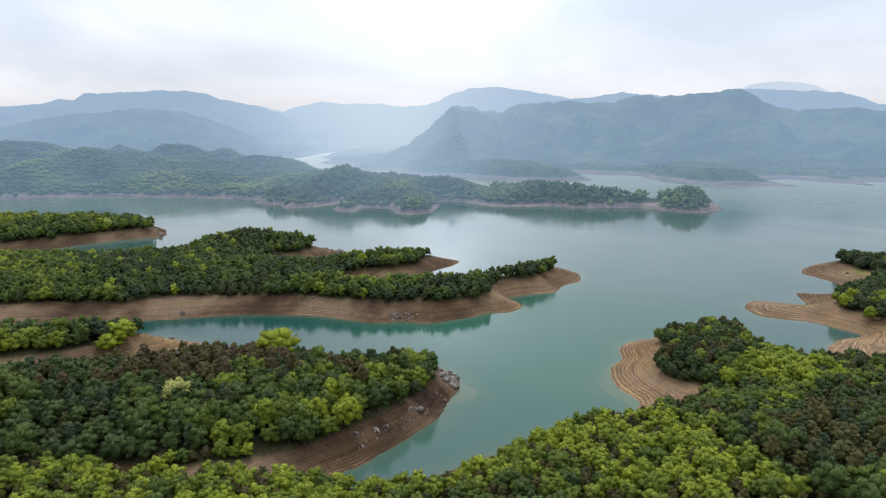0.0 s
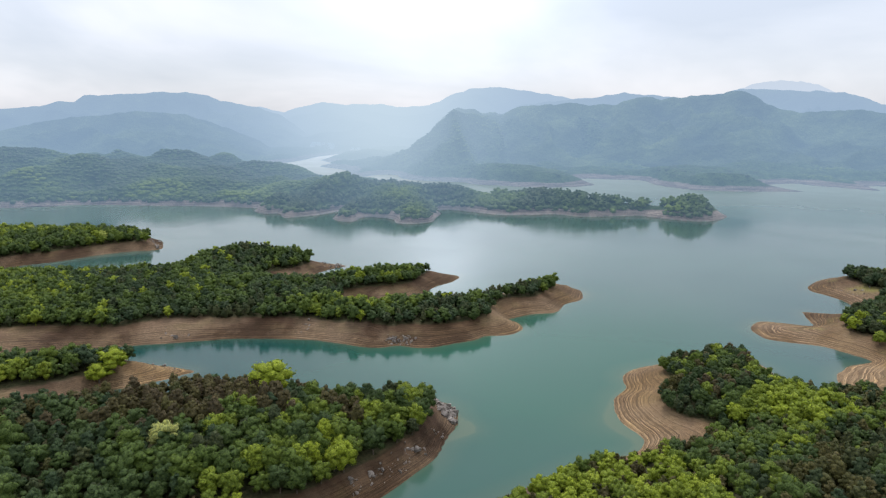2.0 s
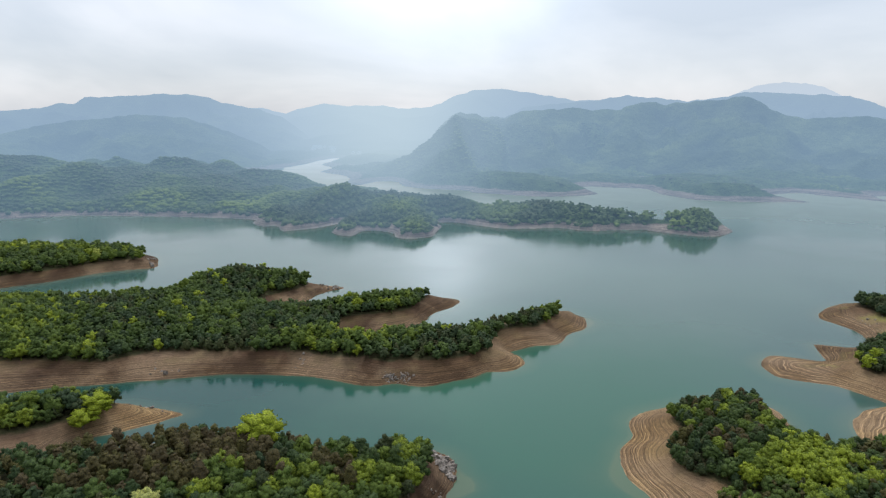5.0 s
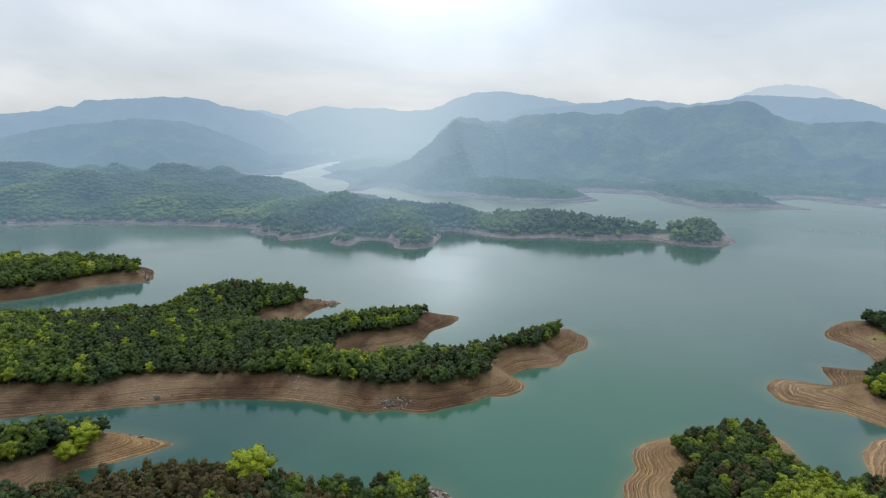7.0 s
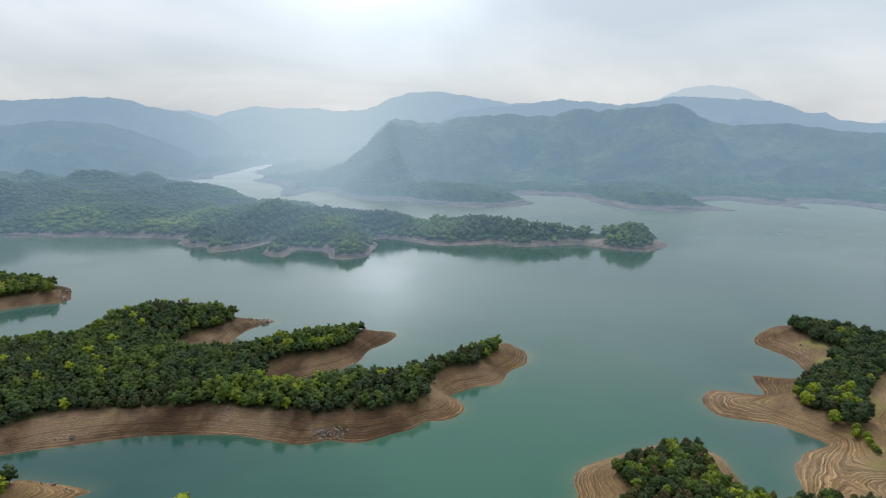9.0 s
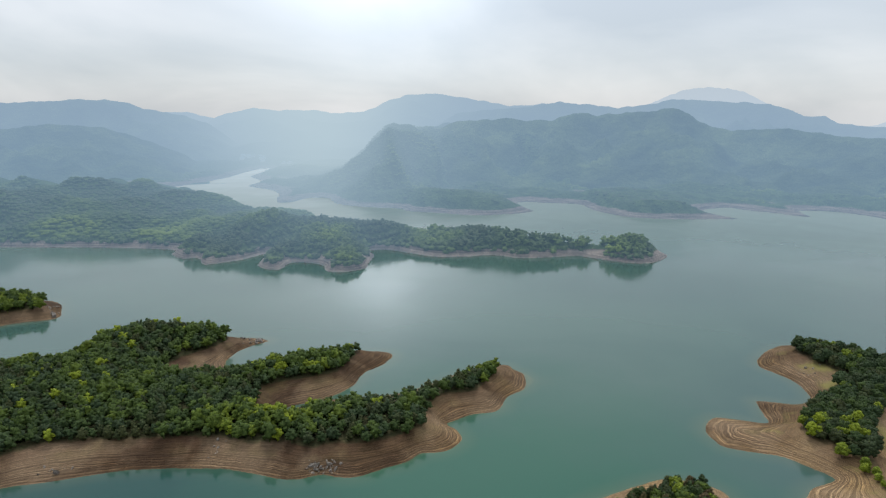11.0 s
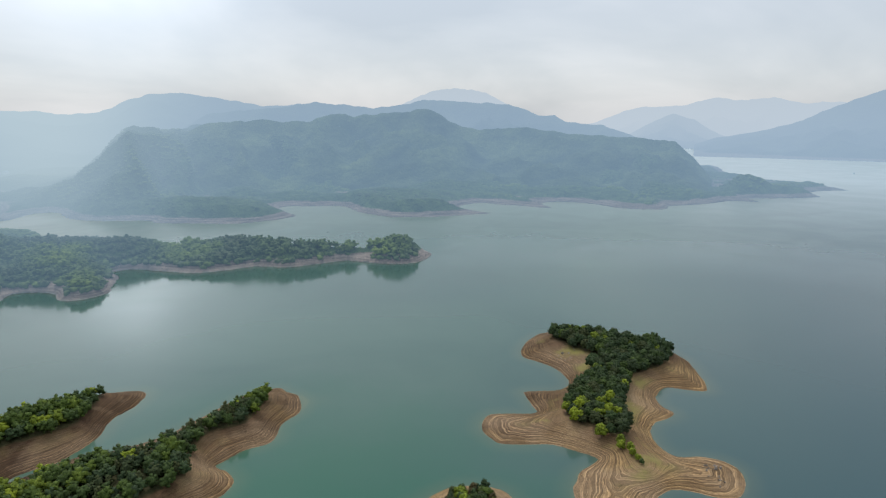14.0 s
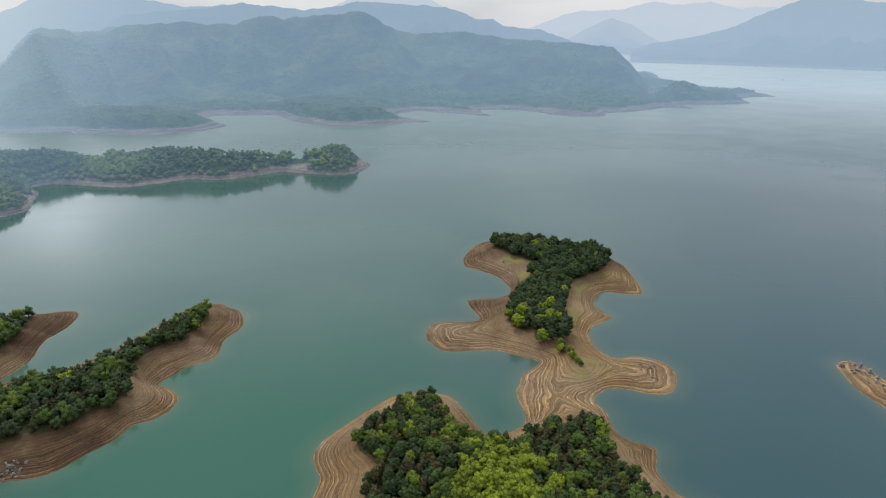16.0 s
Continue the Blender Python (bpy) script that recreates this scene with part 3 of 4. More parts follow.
def inside_by(ring, x, y, reach=80.0):
    """How far points lie inside a ring (negative: outside), cut off at reach outside its box."""
    out = np.full(x.shape, -reach)
    lo, hi = ring.min(0) - reach, ring.max(0) + reach
    near = np.nonzero((x > lo[0]) & (x < hi[0]) & (y > lo[1]) & (y < hi[1]))[0]
    if not len(near):
        return out
    px, py = x[near], y[near]
    best, odd = np.full(len(near), 1e12), np.zeros(len(near), bool)
    for (ax, ay), (bx, by) in zip(ring, np.roll(ring, -1, 0)):
        ex, ey = bx - ax, by - ay
        t = np.clip(((px - ax) * ex + (py - ay) * ey) / (ex * ex + ey * ey + 1e-9), 0, 1)
        best = np.minimum(best, (px - ax - t * ex) ** 2 + (py - ay - t * ey) ** 2)
        if ay != by:
            odd ^= ((ay > py) != (by > py)) & (px < ex * (py - ay) / ey + ax)
    far = np.sqrt(best)
    out[near] = np.where(odd, far, -far)
    return out


MAIN = smooth_ring(MAIN_SHORE + MAIN_SHORE_B[1:] + [(-240, 520), (-340, 450), (-330, 350), (-220, 340)])
MAIN_TREES = smooth_ring(MAIN_WOOD + MAIN_WOOD_B[1:] + [(-230, 500), (-320, 440), (-310, 370), (-220, 375)])
NEAR = smooth_ring(SPIT_SHORE + NEAR_SHORE + RIGHT_SHORE + FORK_SHORE[2:] + FORK_SHORE_B[1:] + RIGHT_SHORE_E[1:] + [(232, 140), (250, 110), (300, 60), (340, -120), (200, -320), (-250, -320), (-360, 60), (-330, 250), (-200, 300), (-140, 322)])
NEAR_TREES = [smooth_ring(r) for r in (NEAR_WOOD, RIGHT_WOOD + RIGHT_BACK, GROVE_A, GROVE_B, GROVE_C, SPIT_WOOD)]
LEFT = smooth_ring(LEFT_SHORE + [(-420, 720), (-520, 640), (-460, 540), (-340, 520)])
FAR = smooth_ring(FAR_SHORE + FAR_SHORE_B[1:] + [(-400, 1560), (-900, 1500), (-950, 1050), (-600, 980)])
ROCKY = smooth_ring(ROCK_SHORE)
OPPOSITE = smooth_ring(OPP_SHORE + OPP_SHORE_B[1:] + [(2600, 2600), (1500, 3400), (200, 3000), (-500, 2700), (-500, 1700)])
FULL = 6.0                            # the level up to which the banks are bare


def bank_height(ds, dw, x, y, rise, run, seed):
    """Bare bank between water and wood, a low hill inside the wood, the bed outside."""
    ds = ds + (rough_noise(x, y, 9.0, seed, 2) - 0.5) * 1.6
    bare = FULL * np.maximum(ds, 0) / (np.maximum(ds, 0) + np.maximum(-dw, 0) + 0.5)
    bare = np.minimum(bare, 0.75 * np.maximum(ds, 0)) + 0.25 * (rough_noise(x, y, 5.0, seed + 9, 2) - 0.5) * np.clip(ds / 4, 0, 1)
    hill = rise * (1 - np.exp(-np.maximum(dw, 0) / run)) * (0.6 + 0.8 * rough_noise(x, y, 60.0, seed + 5, 2))
    return np.where(ds > 0, bare + hill, np.maximum(0.16 * ds, -7.0))


def ground_height(x, y):
    """Height of the ground, and how far a place lies inside a wood."""
    shape = x.shape
    x, y = x.ravel(), y.ravel()
    d = inside_by(MAIN, x, y)
    w = inside_by(MAIN_TREES, x, y)
    z = bank_height(d, w, x, y, 7.0, 30.0, 11) + np.where((d > 0) & (w > 0), 7 * np.exp(-((x + 38) ** 2 + (y - 525) ** 2) / 42**2) * (1 - np.exp(-np.maximum(w, 0) / 12)), 0)
    wood, shore = np.where(d > 0, w, -80), d
    d = inside_by(NEAR, x, y)
    w = np.max([inside_by(r, x, y) for r in NEAR_TREES], 0)
    rise = np.where(x > 240, 3.5, 7.5)
    hill = 10 * np.exp(-((x - 150) ** 2 + (y - 90) ** 2) / 110**2)
    z2 = bank_height(d, w, x, y, rise, 26.0, 23) + np.where((d > 0) & (w > 0), hill * (1 - np.exp(-np.maximum(w, 0) / 60)), 0)
    z2 = z2 + np.where((d > 0) & (w > 0) & (y < 215), -0.9 * (1 - np.exp(-np.maximum(w, 0) / 8)) * np.clip((118 - x) / 12, 0, 1) * np.clip((196 - y) / 12, 0, 1), 0)
    z, wood, shore = np.maximum(z, z2), np.maximum(wood, np.where(d > 0, w, -80)), np.maximum(shore, d)
    d = inside_by(LEFT, x, y)
    z, wood, shore = np.maximum(z, bank_height(d, d - 13, x, y, 7.0, 30.0, 31)), np.maximum(wood, d - 13), np.maximum(shore, d)
    d = inside_by(ROCKY, x, y)
    z, shore = np.maximum(z, bank_height(d, d - 40, x, y, 0.0, 20.0, 51) * 0.8), np.maximum(shore, d)
    return z.reshape(shape), wood.reshape(shape), shore.reshape(shape)


def far_height(x, y):
    """The far peninsula with its islet and the hill behind, and how far a place lies inside its shore."""
    shape = x.shape
    x, y = x.ravel(), y.ravel()
    d = inside_by(FAR, x, y)
    lump = 9 * np.exp(-((x - 446) ** 2 + (y - 710) ** 2) / 17**2) + 12 * np.exp(-((x - 308) ** 2 + (y - 795) ** 2) / 42**2) + 17 * np.exp(-((x - 376) ** 2 + (y - 748) ** 2) / 30**2) + 9 * np.exp(-((x - 200) ** 2 + (y - 875) ** 2) / 45**2) + 36 * np.exp(-(((x + 330) / 330) ** 2 + ((y - 1180) / 210) ** 2)) + 16 * np.exp(-(((x - 80) / 90) ** 2 + ((y - 870) / 90) ** 2))
    z2 = bank_height(d, d - 10, x, y, 12.0, 16.0, 41) + np.where(d > 12, (lump * (0.42 + 0.75 * (1 - np.abs(2 * rough_noise(x, y, 150.0, 47, 3) - 1)))) * (1 - np.exp(-np.maximum(d - 12, 0) / 50)), 0)
    z2 = z2 + np.clip((d - 12) / 25, 0, 1) * 30 * (rough_noise(x, y, 60.0, 44, 2) - 0.5)
    z2 = np.where(d > 4, np.maximum(z2 - 14 * np.exp(-((x - 413) ** 2 + (y - 725) ** 2) / 12**2), np.minimum(z2, 4.0)), z2)
    return np.where(d > 0, z2, -3.0).reshape(shape), d.reshape(shape)


def axis(lo, hi, step, far_lo, far_hi, growth=1.09, most=260.0):
    """Places along one axis: even between lo and hi, wider and wider outside."""
    mid = list(np.arange(lo, hi + step / 2, step))
    left, right = [lo], [hi]
    s = step
    while left[-1] > far_lo:
        s = min(s * growth, most)
        left.append(left[-1] - s)
    s = step
    while right[-1] < far_hi:
        s = min(s * growth, most)
        right.append(right[-1] + s)
    return np.array(left[:0:-1] + mid + right[1:])


def sheet(name, xs, ys, z):
    """A mesh over a grid of places."""
    gx, gy = np.meshgrid(xs, ys, indexing="ij")
    co = np.stack([gx, gy, z], -1).reshape(-1, 3).astype(np.float32)
    n, m = len(xs), len(ys)
    i, j = np.meshgrid(np.arange(n - 1), np.arange(m - 1), indexing="ij")
    a = (i * m + j).ravel()
    faces = np.stack([a, a + m, a + m + 1, a + 1], 1).astype(np.int32)
    return fill_mesh(name, co, faces)


def fill_mesh(name, co, faces, tint=None, smooth=True, normals=None):
    mesh = bpy.data.meshes.new(name)
    k = faces.shape[1]
    mesh.vertices.add(len(co))
    mesh.vertices.foreach_set("co", np.ascontiguousarray(co, np.float32).ravel())
    mesh.loops.add(faces.size)
    mesh.loops.foreach_set("vertex_index", np.ascontiguousarray(faces, np.int32).ravel())
    mesh.polygons.add(len(faces))
    mesh.polygons.foreach_set("loop_start", np.arange(0, faces.size, k, dtype=np.int32))
    mesh.polygons.foreach_set("use_smooth", np.full(len(faces), smooth))
    mesh.update(calc_edges=True)
    if normals is not None:
        mesh.attributes.new("custom_normal", "FLOAT_VECTOR", "POINT").data.foreach_set("vector", np.ascontiguousarray(normals, np.float32).ravel())
    if tint is not None:
        mesh.attributes.new("tint", "FLOAT", "POINT").data.foreach_set("value", np.ascontiguousarray(tint, np.float32))
    return mesh


def thing(name, mesh, mat, label="", category="", group="", kind="", parent=None):
    ob = new(name, mesh)
    if mat:
        ob.data.materials.append(mat)
    if parent:
        ob.parent = parent
    return tagged(ob, label, category, group, kind)


# ---- ground and water ----
GX, GY = axis(-150, 440, 2.1, -5200, 5200, 1.07), axis(130, 560, 2.1, -3000, 5200, 1.035, 240)
gx, gy = np.meshgrid(GX, GY, indexing="ij")
gz, _, _ = ground_height(gx, gy)
thing("ground", sheet("ground", GX, GY, gz), SOIL, "bare brown banks with old waterlines and dark forest floor", "ground", kind="structure")
WX, WY = axis(-160, 440, 3.6, -5200, 5200, 1.1), axis(130, 560, 3.6, -3000, 5200, 1.08)
wx, wy = np.meshgrid(WX, WY, indexing="ij")
_, _, ws = ground_height(wx, wy)
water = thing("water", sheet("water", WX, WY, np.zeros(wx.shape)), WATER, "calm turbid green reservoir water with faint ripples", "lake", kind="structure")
water.data.attributes.new("shallow", "FLOAT", "POINT").data.foreach_set("value", np.clip(np.clip(1 + ws / 10.0, 0, 1) + 0.75 * np.exp(-((wx - 116) ** 2 + (wy - 222) ** 2) / 15**2) + 1.1 * np.exp(-((wx - 57) ** 2 + (wy - 230) ** 2) / 7**2) + 0.4 * np.exp(-((wx - 187) ** 2 + (wy - 404) ** 2) / 10**2), 0, 1.2).astype(np.float32).ravel())


# ---- mountains round the lake ----
def crest_at(crest, az):
    """The crest's height by azimuth, with small knolls and dips between its points."""
    a, h = np.array(crest, float).T
    return np.interp(az, a, h) + (rough_noise(az, 0 * az, 0.9, 97, 4) - 0.5) * np.minimum(0.12 * np.abs(np.interp(az, a, h)), 11)


def range_mesh(name, crest, centre, base, top, seed, rough=0.05, step=0.12, ring=None):
    """A range seen from the lake: rises from base to its crest at top, with spurs and gullies, and falls off behind."""
    az = np.arange(crest[0][0], crest[-1][0] + step / 2, step)
    t = np.concatenate([np.linspace(0, 1, 26), np.array([1.06, 1.15, 1.3])])
    ga, gt = np.meshgrid(az, t, indexing="ij")
    r = base + (top - base) * gt
    x, y = centre[0] + r * np.sin(np.radians(ga)), centre[1] + r * np.cos(np.radians(ga))
    high = crest_at(crest, ga)
    wide = (top - base) * 0.45
    spur = np.abs(rough_noise(x, y, wide, seed, 4) - 0.5) * 2
    s = np.clip(gt, 0, 1)
    shape = s**0.9 * (1 - 1.6 * spur**0.8 * (1 - s) ** 0.45)
    z = high * shape + (rough_noise(x, y, 40, seed + 3, 3) - 0.5) * high * rough
    z = np.where(gt > 1, high * (1 - 1.5 * (gt - 1)), z)
    z[:, 0] = -2
    if ring is not None:
        z = np.where(inside_by(ring, x.ravel(), y.ravel()).reshape(x.shape) > 40, z, -6.0)
    n, m = len(az), len(t)
    i, j = np.meshgrid(np.arange(n - 1), np.arange(m - 1), indexing="ij")
    a = (i * m + j).ravel()
    faces = np.stack([a, a + 1, a + m + 1, a + m], 1)
    return fill_mesh(name, np.stack([x, y, z], -1).reshape(-1, 3), faces)


EYE_A, EYE_B = (20.0, 60.0), (-5.0, -14.0)
RANGES = (
    ("backdrop_main_ridge", MAIN_RIDGE, EYE_A, 1390, 1740, 69, "wooded main ridge across the lake, blue in the haze"),
    ("backdrop_mid_ridge", [(a, 163 + (h - 163) * 1.32) for a, h in MID_RIDGE], EYE_A, 2150, 2850, 61, "wooded ridge, pale blue in the haze"),
    ("backdrop_peak_ridge", PEAK_RIDGE, EYE_A, 2080, 3300, 62, "pale wooded peaks above a side valley in the haze"),
    ("backdrop_west_ridge", WEST_RIDGE, EYE_B, 2150, 2700, 63, "long blue mountain crest in the haze"),
    ("backdrop_west_spur", WEST_SPUR, EYE_B, 1650, 2050, 64, "blue wooded spur in the haze"),
    ("backdrop_far_peak", [(a, 163 + (h - 163) * 1.1) for a, h in FAR_PEAK], EYE_A, 4000, 4620, 65, "faint far mountain peak in the haze"),
    ("backdrop_west_far", WEST_FAR, EYE_A, 3000, 3450, 70, "faint far hill behind the western crest"),
    ("backdrop_east_far", [(a, 163 + (h - 163) * 1.04) for a, h in EAST_FAR], EYE_A, 4100, 4680, 66, "faint far range in the haze"),
    ("backdrop_east_cone", EAST_CONE, EYE_A, 3500, 3900, 67, "faint cone-shaped hill in the haze"),
    ("backdrop_east_ridge", EAST_RIDGE, EYE_A, 2850, 3500, 68, "blue mountain ridge above the far shore"),
)
for name, crest, centre, base, top, seed, label in RANGES:
    mat = hill_material(name + "_cover", (0.030, 0.050, 0.026), (0.085, 0.115, 0.045), "east_ridge" in name)
    thing(name, range_mesh(name, crest, centre, base, top, seed, ring=OPPOSITE if "main" in name else None), mat, label, "mountain", kind="structure")


OPP_KNOLLS = ((1372, 815, 38, 26), (1440, 748, 45, 8), (650, 985, 40, 16), (690, 960, 25, 12), (400, 1115, 60, 14), (630, 1085, 50, 12), (375, 1192, 95, 11), (285, 1254, 70, 7), (246, 1318, 70, 11), (690, 1130, 75, 10), (727, 1097, 42, 8), (964, 1150, 95, 12), (1035, 987, 60, 10), (840, 1150, 90, 8))


def opposite_height(x, y):
    """The mountain across the lake: bare low bank, wooded spurs, then up to the crest."""
    shape = x.shape
    x, y = x.ravel(), y.ravel()
    d = inside_by(OPPOSITE, x, y, 60)
    az = np.degrees(np.arctan2(x - EYE_A[0], y - EYE_A[1]))
    r = np.hypot(x - EYE_A[0], y - EYE_A[1])
    high = np.maximum(151 - (163 - crest_at(NEAR_RIDGE, az)) * r / 1550, 12)
    reach = 270 + 420 * np.abs(2 * rough_noise(az + 0.004 * r, 0 * az, 7.0, 72, 3) - 1) ** 0.8
    reach = reach * np.interp(az, [5, 10, 15, 22], [0.22, 0.3, 0.5, 0.85])
    s = np.clip((d - np.interp(az, [8, 13, 17, 26, 42, 55], [25, 60, 200, 200, 130, 50])) / reach, 0, 1)
    spur = np.abs(2 * rough_noise(az * 45 + 0.25 * r, r * 0.35, 170.0, 71, 4) - 1)
    gully = np.abs(2 * rough_noise(az * 28, r * 0.22, 75.0, 76, 3) - 1)
    climb = (s * s * (3 - 2 * s)) ** 0.62
    z = np.minimum(d * 0.26, 8.5) + np.maximum(high - 8, 0) * climb * (1 - 0.95 * np.minimum(spur * 1.5, 0.8) * (1 - s) ** 0.6)
    z = z - np.interp(az, [9, 18], [8, 34]) * np.clip(s * 3, 0, 1) * (1 - s) ** 0.4 * (1 - np.minimum(gully * 2.2, 1))
    z = z + np.clip((d - 24) / 26, 0, 1) * (26 * rough_noise(x, y, 85.0, 75, 3) - 9)
    for cx, cy, wide, tall in OPP_KNOLLS:
        z = z + tall * np.exp(-((x - cx) ** 2 + (y - cy) ** 2) / wide**2) * np.clip((d - 8) / 20, 0, 1)
    return np.where(d > 0, z, -3.0).reshape(shape), d.reshape(shape)


def polar_land(name, height, az, r, mat, label):
    """A land beyond the lake on a fan of places round the lake."""
    ga, gr = np.meshgrid(np.radians(az), r, indexing="ij")
    x, y = EYE_A[0] + gr * np.sin(ga), EYE_A[1] + gr * np.cos(ga)
    z, _ = height(x, y)
    i, j = np.meshgrid(np.arange(len(az) - 1), np.arange(len(r) - 1), indexing="ij")
    first = (i * len(r) + j).ravel()
    quads = np.stack([first, first + 1, first + len(r) + 1, first + len(r)], 1)
    keep = z.ravel()[quads].max(1) > -2.9
    thing(name, fill_mesh(name, np.stack([x, y, z], -1).reshape(-1, 3), quads[keep]), mat, label, "mountain" if "mountain" in name else "shore", kind="structure")


polar_land("backdrop_mountain", opposite_height, np.arange(-8.0, 72.0, 0.22), np.concatenate([np.arange(840, 1500, 9.0), np.arange(1500, 2300, 24.0)]), SHORE_FAR, "hazy wooded mountain with pale bare banks across the lake")
polar_land("backdrop_far_shore", far_height, np.arange(-34.0, 37.0, 0.2), np.concatenate([np.arange(640, 1000, 4.0), np.arange(1000, 1600, 12.0)]), SHORE_FAR, "hazy far peninsula with brown banks and a wooded hill")


# ---- trees ----
def unit_blob(fine):
    bm = bmesh.new()
    bmesh.ops.create_icosphere(bm, subdivisions=fine, radius=1.0)
    co = np.array([v.co[:] for v in bm.verts])
    tri = np.array([[v.index for v in f.verts] for f in bm.faces])
    bm.free()
    return co, tri


BLOB_LOW, BLOB_HIGH = unit_blob(1), unit_blob(2)


def tube(points, radii, sides):
    """A tapered limb along points."""
    co, tri = [], []
    for k, (p, r) in enumerate(zip(points, radii)):
        for s in range(sides):
            a = 2 * math.pi * s / sides
            co.append((p[0] + r * math.cos(a), p[1] + r * math.sin(a), p[2]))
        if k:
            for s in range(sides):
                a, b = (k - 1) * sides + s, (k - 1) * sides + (s + 1) % sides
                tri += [(a, b, b + sides), (a, b + sides, a + sides)]
    return np.array(co, float), np.array(tri)


def merge(parts):
    co, tri, at = [], [], 0
    for c, t in parts:
        co.append(c)
        tri.append(t + at)
        at += len(c)
    return np.concatenate(co), np.concatenate(tri)


def unit(v):
    return v / np.linalg.norm(v, axis=1)[:, None]


def leaf_sprays(rng, lean, radius, count, size):
    """Small sprays of leaves lying over a clump, most of them on the side it leans to; also the way each one faces."""
    way = unit(rng.normal(size=(count, 3)) + lean * 0.9)
    at = way * radius * rng.uniform(0.90, 1.17, (count, 1))
    out = unit(way + rng.normal(size=(count, 3)) * 0.7)
    u = unit(np.cross(out, rng.normal(size=(count, 3))))
    v = np.cross(out, u)
    s = size * rng.uniform(0.6, 1.4, (count, 1))
    co = np.stack([at - u * s - v * s * 0.6, at + u * s - v * s * 0.6, at + v * s + out * s * 0.3], 1).reshape(-1, 3)
    return co, np.arange(count)[:, None] * 3 + [0, 1, 2], unit(np.repeat(way + 0.8 * out, 3, 0) + rng.normal(size=(count * 3, 3)) * 0.4)


FORMS = {"round": (4.6, (3.1, 3.1, 3.7), (0.85, 1.4)), "pine": (4.4, (2.5, 2.5, 3.9), (0.65, 1.05))}


def crown(rng, shape, lobes, sprays, size):
    """The crown of a tree about 10 m high: a core, rounded clumps of foliage swelling out of it, and sprays of leaves over
    them. Gives places, triangles and the way the foliage faces, which is that of the clump and the crown it belongs to."""
    middle, radii, swell = FORMS[shape]
    radii = np.array(radii) * rng.uniform(0.88, 1.12, 3)
    co, tri = BLOB_LOW
    parts = [(co * radii * 0.78 + (0, 0, middle), tri, co)]
    turn = rng.uniform(0, 6)
    for k in range(lobes):
        up = 0.98 - 1.6 * (k + rng.uniform(0.1, 0.9)) / lobes
        a = 2.4 * k + turn + rng.uniform(-0.4, 0.4)
        flat = math.sqrt(max(1 - up * up, 0.05)) * (1 - 0.42 * max(up + 0.2, 0) * (shape == "pine"))
        way = np.array([flat * math.cos(a), flat * math.sin(a), up])
        c = way * radii * rng.uniform(0.70, 0.92) + (0, 0, middle)
        r = rng.uniform(*swell)
        lump = co @ np.array(Euler(rng.uniform(0, 6, 3)).to_matrix())
        face = unit(lump + 0.45 * way + rng.normal(size=lump.shape) * 0.25)
        parts.append((lump * (r * rng.uniform(0.84, 1.14, (len(lump), 1))) * (1.05, 1.05, 0.85) + c, tri, face))
        if sprays:
            lc, lt, ln = leaf_sprays(rng, way + (0, 0, 0.3), r, sprays, size)
            parts.append((lc * (1.05, 1.05, 0.85) + c, lt, unit(ln + 0.45 * way)))
    at, rows = 0, []
    for c, t, _ in parts:
        rows.append(t + at)
        at += len(c)
    return np.concatenate([p[0] for p in parts]), np.concatenate(rows), np.concatenate([p[2] for p in parts])


def trunk(rng, high, sides, limbs):
    lean = rng.uniform(-0.35, 0.35, 2)
    parts = [tube([(0, 0, -0.6), (0.05, 0, 0.3), (lean[0], lean[1], high * 0.55), (lean[0] * 1.6, lean[1] * 1.3, high)], [0.34, 0.24, 0.16, 0.05], sides)]
    for k in range(limbs):
        a, z = 2.4 * k + rng.uniform(0, 1), high * rng.uniform(0.4, 0.75)
        x, y = lean * z / high
        parts.append(tube([(x, y, z), (x + 1.1 * math.cos(a), y + 1.1 * math.sin(a), z + 0.9), (x + 2.2 * math.cos(a), y + 2.2 * math.sin(a), z + 2.0)], [0.11, 0.07, 0.03], 4))
    return merge(parts)


rng = np.random.default_rng(7)
FINE = {"round": [crown(rng, "round", 17, 24, 0.25) for _ in range(5)], "pine": [crown(rng, "pine", 17, 18, 0.21) for _ in range(4)]}
PLAIN = {"round": [crown(rng, "round", 14, 15, 0.28) for _ in range(9)], "pine": [crown(rng, "pine", 13, 11, 0.24) for _ in range(8)]}
ROUGH = {"round": [crown(rng, "round", 9, 7, 0.36) for _ in range(8)], "pine": [crown(rng, "pine", 9, 5, 0.32) for _ in range(7)]}


def spread(shapes, wide, sink, tall=1.0):
    """Broad low crowns for woods seen from far off."""
    return [(co * (wide, wide, tall) - (0, 0, sink), tri, unit(face + (0, 0, 0.7))) for co, tri, face in shapes]


BACK = {"round": spread([crown(rng, "round", 7, 0, 0.5) for _ in range(6)], 1.4, 1.0)}
TINY = {"round": spread([crown(rng, "round", 3, 0, 0.7) for _ in range(6)], 1.6, 2.4)}
SLOPE = {"round": spread([crown(rng, "round", 1, 0, 0.7) for _ in range(7)], 1.75, 1.6, 0.66)}
for shapes in (BACK, TINY, SLOPE):
    shapes["pine"] = shapes["round"]


def scatter(x0, x1, y0, y1, step, seed):
    r = np.random.default_rng(seed)
    gx, gy = np.meshgrid(np.arange(x0, x1, step), np.arange(y0, y1, step), indexing="ij")
    gx[:, ::2] += step / 2
    return gx.ravel() + r.uniform(-0.36, 0.36, gx.size) * step, gy.ravel() + r.uniform(-0.36, 0.36, gx.size) * step


